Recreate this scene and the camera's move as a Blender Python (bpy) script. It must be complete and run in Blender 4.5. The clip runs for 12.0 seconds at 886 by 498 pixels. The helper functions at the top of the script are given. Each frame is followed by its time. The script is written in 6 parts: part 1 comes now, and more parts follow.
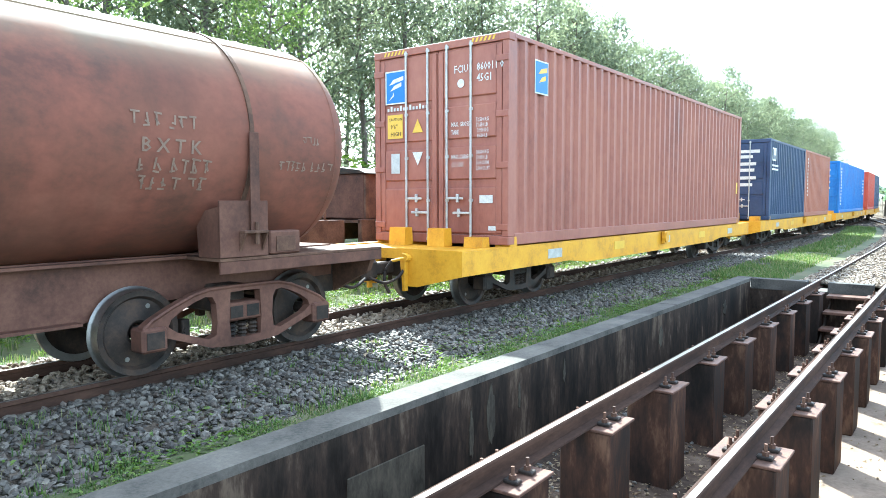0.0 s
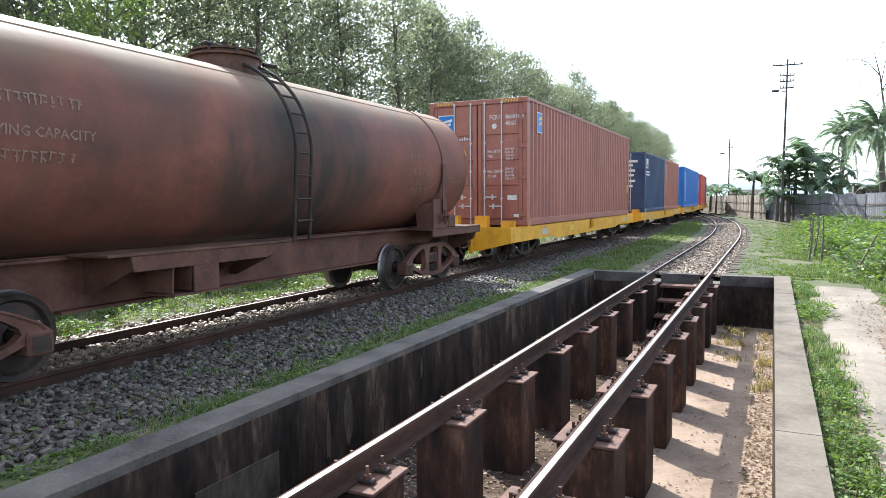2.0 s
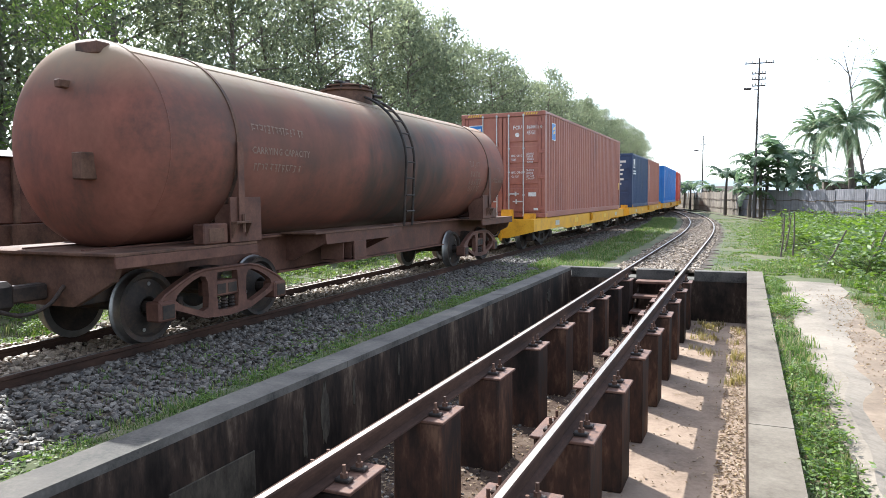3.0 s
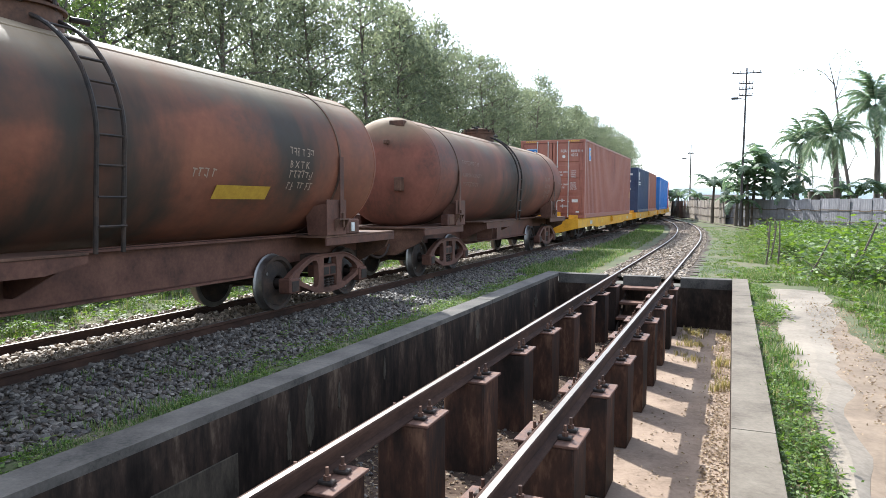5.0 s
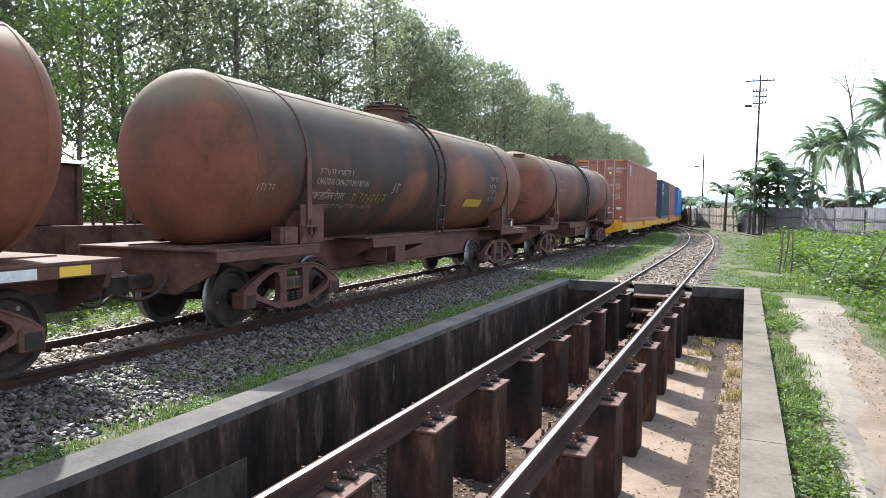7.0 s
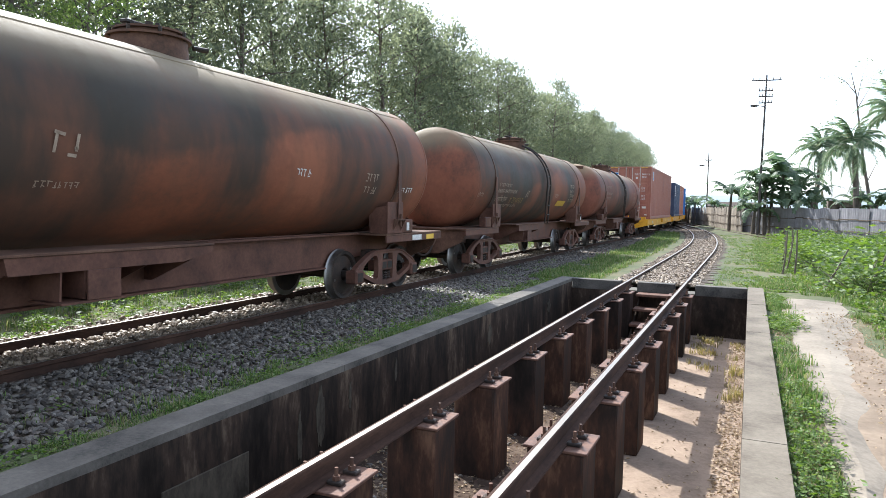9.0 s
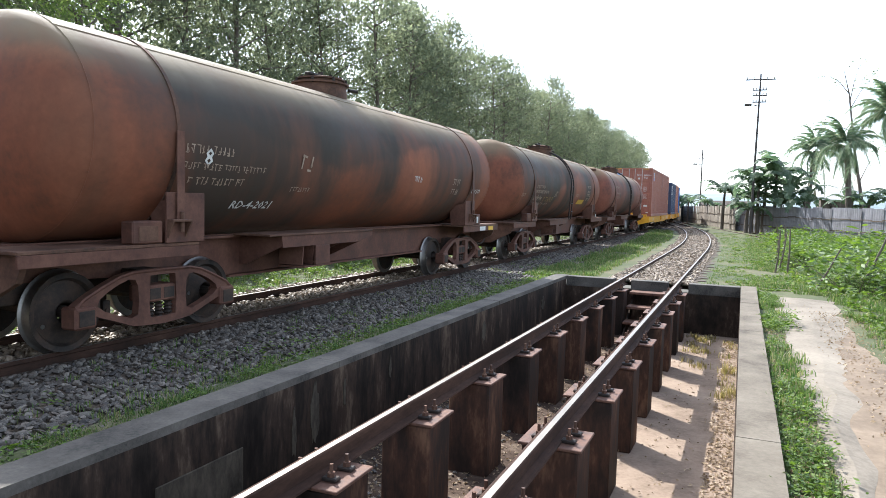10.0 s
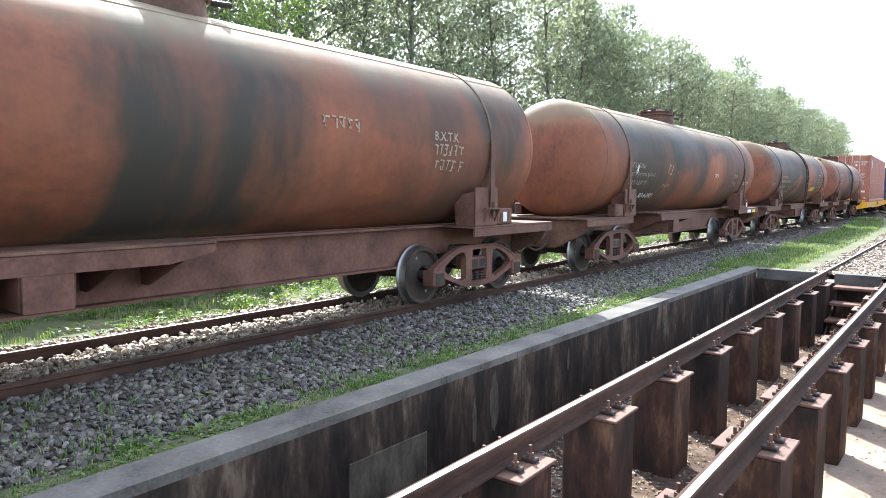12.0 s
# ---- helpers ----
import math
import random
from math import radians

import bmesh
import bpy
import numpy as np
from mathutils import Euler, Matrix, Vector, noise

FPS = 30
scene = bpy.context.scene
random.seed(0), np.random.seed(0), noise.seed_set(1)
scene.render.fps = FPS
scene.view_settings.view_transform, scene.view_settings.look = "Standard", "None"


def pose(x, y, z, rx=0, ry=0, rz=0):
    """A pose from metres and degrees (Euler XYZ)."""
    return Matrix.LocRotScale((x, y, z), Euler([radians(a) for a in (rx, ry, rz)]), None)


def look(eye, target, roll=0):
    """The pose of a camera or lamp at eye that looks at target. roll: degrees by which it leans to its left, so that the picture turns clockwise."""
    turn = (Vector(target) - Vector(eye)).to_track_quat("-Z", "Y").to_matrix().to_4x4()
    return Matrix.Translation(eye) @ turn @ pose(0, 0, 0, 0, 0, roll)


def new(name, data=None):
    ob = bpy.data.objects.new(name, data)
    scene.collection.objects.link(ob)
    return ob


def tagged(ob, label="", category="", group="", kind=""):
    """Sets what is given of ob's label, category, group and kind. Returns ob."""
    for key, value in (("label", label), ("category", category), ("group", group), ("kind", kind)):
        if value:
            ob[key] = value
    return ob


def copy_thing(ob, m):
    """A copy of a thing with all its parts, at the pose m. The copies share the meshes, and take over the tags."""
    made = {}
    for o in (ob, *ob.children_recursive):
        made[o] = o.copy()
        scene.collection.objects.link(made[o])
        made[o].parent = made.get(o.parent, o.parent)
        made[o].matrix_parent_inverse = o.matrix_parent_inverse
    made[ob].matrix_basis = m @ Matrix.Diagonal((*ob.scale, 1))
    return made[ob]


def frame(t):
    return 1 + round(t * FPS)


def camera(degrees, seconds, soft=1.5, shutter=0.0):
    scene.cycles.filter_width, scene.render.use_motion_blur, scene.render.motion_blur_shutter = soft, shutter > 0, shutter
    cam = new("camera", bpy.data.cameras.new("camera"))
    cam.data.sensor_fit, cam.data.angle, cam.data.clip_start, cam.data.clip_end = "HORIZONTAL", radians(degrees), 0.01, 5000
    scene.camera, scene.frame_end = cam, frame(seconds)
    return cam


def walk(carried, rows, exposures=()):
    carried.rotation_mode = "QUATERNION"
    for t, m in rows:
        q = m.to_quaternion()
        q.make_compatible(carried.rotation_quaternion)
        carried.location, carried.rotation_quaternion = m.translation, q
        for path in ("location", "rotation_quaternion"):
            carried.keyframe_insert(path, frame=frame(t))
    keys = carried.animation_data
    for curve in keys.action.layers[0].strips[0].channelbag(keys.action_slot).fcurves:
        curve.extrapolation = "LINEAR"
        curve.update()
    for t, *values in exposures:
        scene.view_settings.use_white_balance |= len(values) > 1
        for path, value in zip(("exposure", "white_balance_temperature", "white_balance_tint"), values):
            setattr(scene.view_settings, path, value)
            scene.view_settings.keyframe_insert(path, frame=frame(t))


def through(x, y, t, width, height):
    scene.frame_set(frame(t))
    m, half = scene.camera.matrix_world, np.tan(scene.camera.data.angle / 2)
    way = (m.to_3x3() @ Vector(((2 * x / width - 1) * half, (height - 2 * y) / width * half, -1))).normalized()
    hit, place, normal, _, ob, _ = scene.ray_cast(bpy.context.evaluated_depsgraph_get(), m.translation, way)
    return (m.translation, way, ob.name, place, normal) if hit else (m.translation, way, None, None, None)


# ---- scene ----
cam = camera(65.3, 12.0, 0.6)
PATH = [
    (0, (-0.074, 0.038, 1.449), (-1.273, 1.633, 1.312), -0.1),
    (0.5, (-0.036, 0.05, 1.443), (-1.022, 1.785, 1.303), 0.6),
    (1, (-0.012, 0.076, 1.448), (-0.873, 1.877, 1.325), -0.6),
    (1.5, (-0.018, 0.071, 1.449), (-0.885, 1.868, 1.32), -0.7),
    (2, (-0.022, 0.079, 1.451), (-0.881, 1.88, 1.308), -0.4),
    (2.5, (-0.019, 0.085, 1.442), (-0.855, 1.896, 1.295), -0.3),
    (3, (-0.024, 0.095, 1.449), (-0.823, 1.922, 1.297), -0.5),
    (5, (-0.003, 0.095, 1.433), (-0.773, 1.936, 1.297), 0.1),
    (5.5, (0.003, 0.095, 1.437), (-0.778, 1.93, 1.291), -0.1),
    (6, (0.005, 0.087, 1.441), (-0.782, 1.92, 1.308), 0.1),
    (6.5, (0.008, 0.091, 1.438), (-0.786, 1.923, 1.319), 0.3),
    (8.5, (0.01, 0.07, 1.449), (-0.797, 1.895, 1.323), 1.2),
    (9, (0.012, 0.082, 1.442), (-0.796, 1.907, 1.313), 1.1),
    (9.5, (0.005, 0.067, 1.442), (-0.792, 1.897, 1.313), 1.5),
    (10, (-0.004, 0.079, 1.442), (-0.795, 1.911, 1.304), 1.5),
    (10.5, (-0.014, 0.079, 1.444), (-0.794, 1.916, 1.308), 1.4),
    (11, (-0.029, 0.079, 1.447), (-0.857, 1.895, 1.312), 1.3),
    (11.5, (-0.041, 0.069, 1.44), (-0.968, 1.835, 1.29), 1.5),
    (12, (-0.092, 0.07, 1.433), (-1.301, 1.654, 1.261), 0.4),
]
walk(cam, [(t, look(eye, target, roll)) for t, eye, target, roll in PATH],
     [(0, 2.8, 5350, -3), (0.5, 2.13, 5650, 4), (1, 1.88, 5740, 7), (2, 1.8, 5750, 8), (3.2, 1.78, 5750, 8), (5, 1.7, 5750, 8), (11, 1.7, 5750, 8), (11.5, 1.76, 5770, 8), (12, 2.55, 5700, 8)])

# ---- world, sun, exposure ----
SUN = Vector((-0.84, 0.66, 1.0)).normalized()
world = bpy.data.worlds.new("sky")
scene.world = world
world.use_nodes = True
wn = world.node_tree.nodes
sky = wn.new("ShaderNodeTexSky")
sky.sky_type, sky.sun_disc = "NISHITA", False
sky.sun_elevation, sky.sun_rotation = math.asin(SUN.z), math.atan2(SUN.x, SUN.y)
sky.air_density, sky.dust_density, sky.ozone_density = 1.0, 2.0, 1.0
wn["Background"].inputs["Strength"].default_value = 0.15
haze = wn.new("ShaderNodeHueSaturation")
haze.inputs["Saturation"].default_value = 0.5
world.node_tree.links.new(sky.outputs[0], haze.inputs["Color"])
world.node_tree.links.new(haze.outputs[0], wn["Background"].inputs[0])
sun = new("sun", bpy.data.lights.new("sun", "SUN"))
sun.data.energy, sun.data.angle, sun.data.color = 3.0, radians(0.6), (1.0, 0.93, 0.82)
sun.matrix_world = look(SUN * 60, (0, 0, 0))


# ---- materials ----
def material(name, colours, scale=3.0, rough=(0.6, 0.9), metal=0.0, bump=0.3, fine=40.0, stretch=(1, 1, 1), world_space=False, seed=0.0, vary=0.0, spec=0.4):
    """Two scales of noise over a few colours, roughness and relief that follow them."""
    m = bpy.data.materials.new(name)
    m.use_nodes = True
    n, l = m.node_tree.nodes, m.node_tree.links
    b = n["Principled BSDF"]
    b.inputs["Specular IOR Level"].default_value = spec
    co = n.new("ShaderNodeNewGeometry").outputs["Position"] if world_space else n.new("ShaderNodeTexCoord").outputs["Object"]
    mp = n.new("ShaderNodeMapping")
    mp.inputs["Scale"].default_value, mp.inputs["Location"].default_value = stretch, (seed, seed * 1.7, seed * 0.6)
    l.new(co, mp.inputs[0])
    big, small = n.new("ShaderNodeTexNoise"), n.new("ShaderNodeTexNoise")
    for t, s, d in ((big, scale, 6), (small, fine, 4)):
        t.inputs["Scale"].default_value, t.inputs["Detail"].default_value, t.inputs["Roughness"].default_value = s, d, 0.65
        l.new(mp.outputs[0], t.inputs[0])
    mix = n.new("ShaderNodeMath")
    mix.operation, mix.inputs[1].default_value = "MULTIPLY_ADD", 0.35
    sub = n.new("ShaderNodeMath")
    sub.operation, sub.inputs[1].default_value = "SUBTRACT", 0.175
    l.new(small.outputs[0], mix.inputs[0])
    l.new(big.outputs[0], sub.inputs[0])
    l.new(sub.outputs[0], mix.inputs[2])
    ramp = n.new("ShaderNodeValToRGB")
    e = ramp.color_ramp.elements
    k = len(colours)
    while len(e) < k:
        e.new(0.5)
    for i, c in enumerate(colours):
        e[i].position, e[i].color = (0.32 + 0.36 * i / max(1, k - 1)), (*c, 1)
    l.new(mix.outputs[0], ramp.inputs[0])
    out = ramp.outputs[0]
    if vary:
        hs, oi, mr = n.new("ShaderNodeHueSaturation"), n.new("ShaderNodeObjectInfo"), n.new("ShaderNodeMapRange")
        mr.inputs[3].default_value, mr.inputs[4].default_value = 1 - vary, 1 + vary
        l.new(oi.outputs["Random"], mr.inputs[0])
        l.new(mr.outputs[0], hs.inputs["Value"])
        l.new(out, hs.inputs["Color"])
        out = hs.outputs[0]
    l.new(out, b.inputs["Base Color"])
    rr = n.new("ShaderNodeMapRange")
    rr.inputs[1].default_value, rr.inputs[2].default_value = 0.3, 0.7
    rr.inputs[3].default_value, rr.inputs[4].default_value = rough
    l.new(mix.outputs[0], rr.inputs[0])
    l.new(rr.outputs[0], b.inputs["Roughness"])
    b.inputs["Metallic"].default_value = metal
    if bump:
        bp = n.new("ShaderNodeBump")
        bp.inputs["Strength"].default_value, bp.inputs["Distance"].default_value = bump, 0.01
        l.new(mix.outputs[0], bp.inputs["Height"])
        l.new(bp.outputs[0], b.inputs["Normal"])
    return m


def leaf_material(name, colours, through=0.35, glow=1.6, rough=0.55, spec=0.4):
    """Thin leaves: each island its own tone, and light shining through."""
    m = bpy.data.materials.new(name)
    m.use_nodes = True
    n, l = m.node_tree.nodes, m.node_tree.links
    b, out = n["Principled BSDF"], n["Material Output"]
    g, ramp = n.new("ShaderNodeNewGeometry"), n.new("ShaderNodeValToRGB")
    e = ramp.color_ramp.elements
    while len(e) < len(colours):
        e.new(0.5)
    for i, c in enumerate(colours):
        e[i].position, e[i].color = i / max(1, len(colours) - 1), (*c, 1)
    l.new(g.outputs["Random Per Island"], ramp.inputs[0])
    l.new(ramp.outputs[0], b.inputs["Base Color"])
    b.inputs["Roughness"].default_value = rough
    b.inputs["Specular IOR Level"].default_value = spec
    t, mx = n.new("ShaderNodeBsdfTranslucent"), n.new("ShaderNodeMixShader")
    hs = n.new("ShaderNodeHueSaturation")
    hs.inputs["Value"].default_value, hs.inputs["Saturation"].default_value = glow, 1.1
    l.new(ramp.outputs[0], hs.inputs["Color"])
    l.new(hs.outputs[0], t.inputs[0])
    mx.inputs[0].default_value = through
    l.new(b.outputs[0], mx.inputs[1])
    l.new(t.outputs[0], mx.inputs[2])
    l.new(mx.outputs[0], out.inputs[0])
    return m


def barrel_material(name, seed, reds, dark, bands):
    """Old red tank paint: dusty and rust-mottled, with oil stains that ran round the shell at the filling dome."""
    m = material(name, reds, scale=1.1, rough=(0.6, 0.85), bump=0.12, fine=16, stretch=(1, 0.55, 0.7), seed=seed, spec=0.25)
    n, l = m.node_tree.nodes, m.node_tree.links
    b = n["Principled BSDF"]
    src = b.inputs["Base Color"].links[0].from_socket
    co = n.new("ShaderNodeTexCoord")
    wob = n.new("ShaderNodeTexNoise")
    wob.inputs["Scale"].default_value, wob.inputs["Detail"].default_value, wob.inputs["Roughness"].default_value = 1.3, 8, 0.6
    mp = n.new("ShaderNodeMapping")
    mp.inputs["Location"].default_value, mp.inputs["Scale"].default_value = (seed * 3, seed, seed), (1, 1, 0.45)
    l.new(co.outputs["Object"], mp.inputs[0])
    l.new(mp.outputs[0], wob.inputs[0])
    sep = n.new("ShaderNodeSeparateXYZ")
    l.new(co.outputs["Object"], sep.inputs[0])
    # rain-drawn streaks, which mottle the whole shell and break up the stains
    smap, streak, smr, thin = n.new("ShaderNodeMapping"), n.new("ShaderNodeTexNoise"), n.new("ShaderNodeMapRange"), n.new("ShaderNodeMapRange")
    smap.inputs["Location"].default_value, smap.inputs["Scale"].default_value = (seed, seed * 2, 0), (0.6, 1.6, 0.5)
    streak.inputs["Scale"].default_value, streak.inputs["Detail"].default_value, streak.inputs["Roughness"].default_value = 1.2, 9, 0.55
    l.new(co.outputs["Object"], smap.inputs[0])
    l.new(smap.outputs[0], streak.inputs[0])
    for q, lo, hi, a0, a1 in ((smr, 0.36, 0.56, 0.6, 1.0), (thin, 0.46, 0.72, 0.0, 0.4)):
        q.inputs[1].default_value, q.inputs[2].default_value, q.inputs[3].default_value, q.inputs[4].default_value = lo, hi, a0, a1
        l.new(streak.outputs[0], q.inputs[0])
    mottle = n.new("ShaderNodeMix")
    mottle.data_type = "RGBA"
    mottle.inputs["B"].default_value = (dark[0] * 1.6, dark[1] * 1.4, dark[2] * 1.2, 1)
    l.new(thin.outputs[0], mottle.inputs["Factor"])
    l.new(src, mottle.inputs["A"])
    src = mottle.outputs["Result"]
    for centre, half, strength, fall in bands:
        up = n.new("ShaderNodeMath")
        up.operation, up.inputs[1].default_value, up.inputs[2].default_value = "MULTIPLY_ADD", -fall, 2.045 * fall
        l.new(sep.outputs[2], up.inputs[0])
        a = n.new("ShaderNodeMath")
        a.operation, a.inputs[1].default_value = "SUBTRACT", centre
        l.new(sep.outputs[1], a.inputs[0])
        ab = n.new("ShaderNodeMath")
        ab.operation = "ABSOLUTE"
        l.new(a.outputs[0], ab.inputs[0])
        w = n.new("ShaderNodeMath")
        w.operation, w.inputs[1].default_value = "MULTIPLY_ADD", 2.2
        l.new(wob.outputs[0], w.inputs[0])
        ad = n.new("ShaderNodeMath")
        ad.operation = "ADD"
        l.new(ab.outputs[0], ad.inputs[0])
        l.new(up.outputs[0], ad.inputs[1])
        l.new(ad.outputs[0], w.inputs[2])
        mr = n.new("ShaderNodeMapRange")
        mr.interpolation_type = "SMOOTHSTEP"
        mr.inputs[1].default_value, mr.inputs[2].default_value = half + 0.55, half + 1.4
        mr.inputs[3].default_value, mr.inputs[4].default_value = strength, 0
        l.new(w.outputs[0], mr.inputs[0])
        mx = n.new("ShaderNodeMix")
        mx.data_type = "RGBA"
        mx.inputs["B"].default_value = (*dark, 1)
        fac = n.new("ShaderNodeMath")
        fac.operation = "MULTIPLY"
        l.new(mr.outputs[0], fac.inputs[0])
        l.new(smr.outputs[0], fac.inputs[1])
        l.new(fac.outputs[0], mx.inputs["Factor"])
        l.new(src, mx.inputs["A"])
        src = mx.outputs["Result"]
    # dusty tan on the crown, with its sunlit gradient put into the colour
    lay, thick, dust_sheen = n.new("ShaderNodeMapRange"), n.new("ShaderNodeMath"), n.new("ShaderNodeMix")
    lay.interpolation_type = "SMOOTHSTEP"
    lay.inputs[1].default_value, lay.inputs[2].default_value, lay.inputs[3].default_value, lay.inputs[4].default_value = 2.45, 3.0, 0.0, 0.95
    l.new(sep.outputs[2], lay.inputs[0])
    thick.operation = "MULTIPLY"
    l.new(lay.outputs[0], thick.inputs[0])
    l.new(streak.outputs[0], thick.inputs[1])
    dust_sheen.data_type = "RGBA"
    dust_sheen.inputs["B"].default_value = (0.36, 0.275, 0.165, 1)
    l.new(thick.outputs[0], dust_sheen.inputs["Factor"])
    l.new(src, dust_sheen.inputs["A"])
    l.new(dust_sheen.outputs["Result"], b.inputs["Base Color"])
    return m


RUST = material("rusty_brown_steel", [(0.05, 0.03, 0.02), (0.105, 0.055, 0.036), (0.165, 0.093, 0.06)], 2.5, (0.6, 0.85), 0.1, 0.3, 30, spec=0.2)
RUST_RED = material("red_oxide_steel", [(0.06, 0.0295, 0.0208), (0.112, 0.0525, 0.036), (0.168, 0.084, 0.056)], 2.0, (0.5, 0.8), 0.1, 0.2, 25, spec=0.2)
BLACK_IRON = material("oily_black_iron", [(0.014, 0.0115, 0.0095), (0.036, 0.026, 0.02), (0.072, 0.046, 0.032)], 4, (0.5, 0.8), 0.1, 0.3, 30, spec=0.25)
TREAD = material("polished_wheel_steel", [(0.21, 0.194, 0.178), (0.33, 0.308, 0.281)], 6, (0.38, 0.58), 1.0, 0.05, 60)
RAILTOP = material("worn_rail_head", [(0.195, 0.171, 0.144), (0.282, 0.248, 0.207)], 5, (0.42, 0.62), 0.7, 0.05, 60, (1, 0.1, 1), True)
RAIL = material("rusted_rail_web", spec=0.15, colours=[(0.0237, 0.0138, 0.00981), (0.0474, 0.0253, 0.0172), (0.079, 0.0431, 0.0288)], scale=4, rough=(0.8, 0.95), bump=0.3, fine=50, stretch=(1, 0.3, 1), world_space=True)
PLATE = material("brown_base_plate", [(0.054, 0.0248, 0.0158), (0.126, 0.063, 0.0405), (0.171, 0.09, 0.0585)], 9, (0.6, 0.85), 0.1, 0.2, 60, (1, 1, 1), True)
YELLOW = material("yellow_wagon_paint", [(0.42, 0.19, 0.01), (0.64, 0.31, 0.012), (0.72, 0.38, 0.025)], 1.6, (0.4, 0.65), 0, 0.08, 25)
CONCRETE = material("weathered_kerb_concrete", [(0.0268, 0.0234, 0.019), (0.0712, 0.0623, 0.0509), (0.101, 0.0882, 0.0729), (0.138, 0.121, 0.0983)], 1.8, (0.8, 0.95), 0, 0.5, 35, (1, 1, 1), True)
# Lighter, warmer copy of the kerb concrete: the east kerb's sunlight put into colour.
KERB_SUNLIT = material("sun_bleached_kerb_concrete", [(0.066, 0.053, 0.038), (0.118, 0.097, 0.072), (0.152, 0.127, 0.096), (0.185, 0.157, 0.121)], 1.6, (0.8, 0.95), 0, 0.5, 30, (1, 1, 1), True, spec=0.2)
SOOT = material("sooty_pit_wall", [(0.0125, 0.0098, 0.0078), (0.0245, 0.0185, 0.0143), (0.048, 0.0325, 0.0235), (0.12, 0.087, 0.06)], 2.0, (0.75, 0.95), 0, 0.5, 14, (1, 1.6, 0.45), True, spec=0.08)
PILLAR = material("rust_stained_pillar_steel", [(0.018, 0.0145, 0.012), (0.033, 0.023, 0.018), (0.072, 0.038, 0.025), (0.165, 0.092, 0.055)], 2.6, (0.6, 0.85), 0.1, 0.3, 18, (1, 1, 0.3), True, vary=0.25, spec=0.12)
PITFLOOR = material("dusty_pit_floor", [(0.174, 0.125, 0.0887), (0.275, 0.203, 0.148), (0.334, 0.255, 0.189)], 1.4, (0.85, 0.97), 0, 0.5, 22, (1, 1, 1), True, spec=0.15)
# Rust-brown stones, paler and warmer by the sunlight put into their colour.
BROWN_STONE = leaf_material("rust_dusted_ballast", [(0.085, 0.06, 0.04), (0.28, 0.21, 0.14), (0.16, 0.11, 0.07), (0.38, 0.3, 0.21), (0.21, 0.145, 0.09)], 0.0)
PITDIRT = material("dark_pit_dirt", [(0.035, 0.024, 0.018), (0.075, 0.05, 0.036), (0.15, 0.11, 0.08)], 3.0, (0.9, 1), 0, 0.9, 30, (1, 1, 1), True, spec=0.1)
STONE = leaf_material("crushed_granite_ballast", [(0.028, 0.023, 0.019), (0.102, 0.086, 0.069), (0.05, 0.04, 0.032), (0.175, 0.15, 0.12), (0.08, 0.06, 0.046)], 0.0)
PATCH = material("pale_cement_patch", [(0.034, 0.029, 0.022), (0.068, 0.057, 0.042), (0.108, 0.09, 0.066)], 6, (0.85, 0.97), 0, 0.5, 40, (1, 1, 0.4), True, spec=0.1)
GROUND = material("grassy_soil", [(0.042, 0.053, 0.017), (0.07, 0.078, 0.027), (0.13, 0.11, 0.06)], 0.5, (0.9, 1), 0, 0.6, 12, (1, 1, 1), True)
GRAVEL = material("gravel_bed", [(0.0394, 0.0298, 0.0224), (0.09, 0.0696, 0.0516), (0.158, 0.125, 0.0947)], 14, (0.85, 1), 0, 1.0, 60, (1, 1, 1), True, spec=0.1)
DIRT = material("dry_trodden_earth", [(0.11, 0.078, 0.05), (0.175, 0.128, 0.086), (0.24, 0.18, 0.125)], 1.6, (0.9, 1), 0, 0.5, 18, (1, 1, 1), True)
SLAB = material("pale_worn_path_concrete", [(0.105, 0.084, 0.06), (0.2, 0.165, 0.123), (0.265, 0.224, 0.172)], 0.7, (0.85, 0.97), 0, 0.3, 25, (1, 1, 1), True)
MAT = material("sun_bleached_bamboo_matting", [(0.13, 0.105, 0.08), (0.22, 0.185, 0.145), (0.3, 0.26, 0.21)], 1.1, (0.75, 0.95), 0, 0.25, 20, (1, 1, 0.6), vary=0.25)
SLEEPER = material("grey_split_timber", [(0.0319, 0.0225, 0.0161), (0.0765, 0.0564, 0.0415), (0.128, 0.0961, 0.0683)], 3, (0.8, 1), 0, 0.6, 25, (0.3, 2, 1), vary=0.3)
TIN = material("grey_galvanised_sheet", [(0.16, 0.155, 0.166), (0.256, 0.248, 0.266), (0.336, 0.326, 0.341)], 0.9, (0.5, 0.75), 0.35, 0.1, 10, (1, 1, 0.5), vary=0.18)
BARK = material("grey_brown_bark", [(0.05, 0.04, 0.03), (0.12, 0.095, 0.075), (0.2, 0.17, 0.14)], 3, (0.85, 1), 0, 0.7, 30, (1, 1, 0.25))
LEAF_FRESH = leaf_material("fresh_backlit_leaves", [(0.1, 0.145, 0.05), (0.15, 0.2, 0.065), (0.21, 0.255, 0.085)], 0.6, 1.9, 0.7, 0.2)
LEAF = leaf_material("backlit_tree_leaves", [(0.085, 0.096, 0.062), (0.125, 0.14, 0.088), (0.165, 0.18, 0.105)], 0.6, 1.9, 0.8, 0.15)
FROND = leaf_material("palm_leaflets", [(0.111, 0.166, 0.102), (0.179, 0.241, 0.136), (0.332, 0.332, 0.228)], 0.45)
BANANA = leaf_material("banana_leaves", [(0.0576, 0.0955, 0.0541), (0.0864, 0.125, 0.0688), (0.122, 0.154, 0.0881)], 0.45)
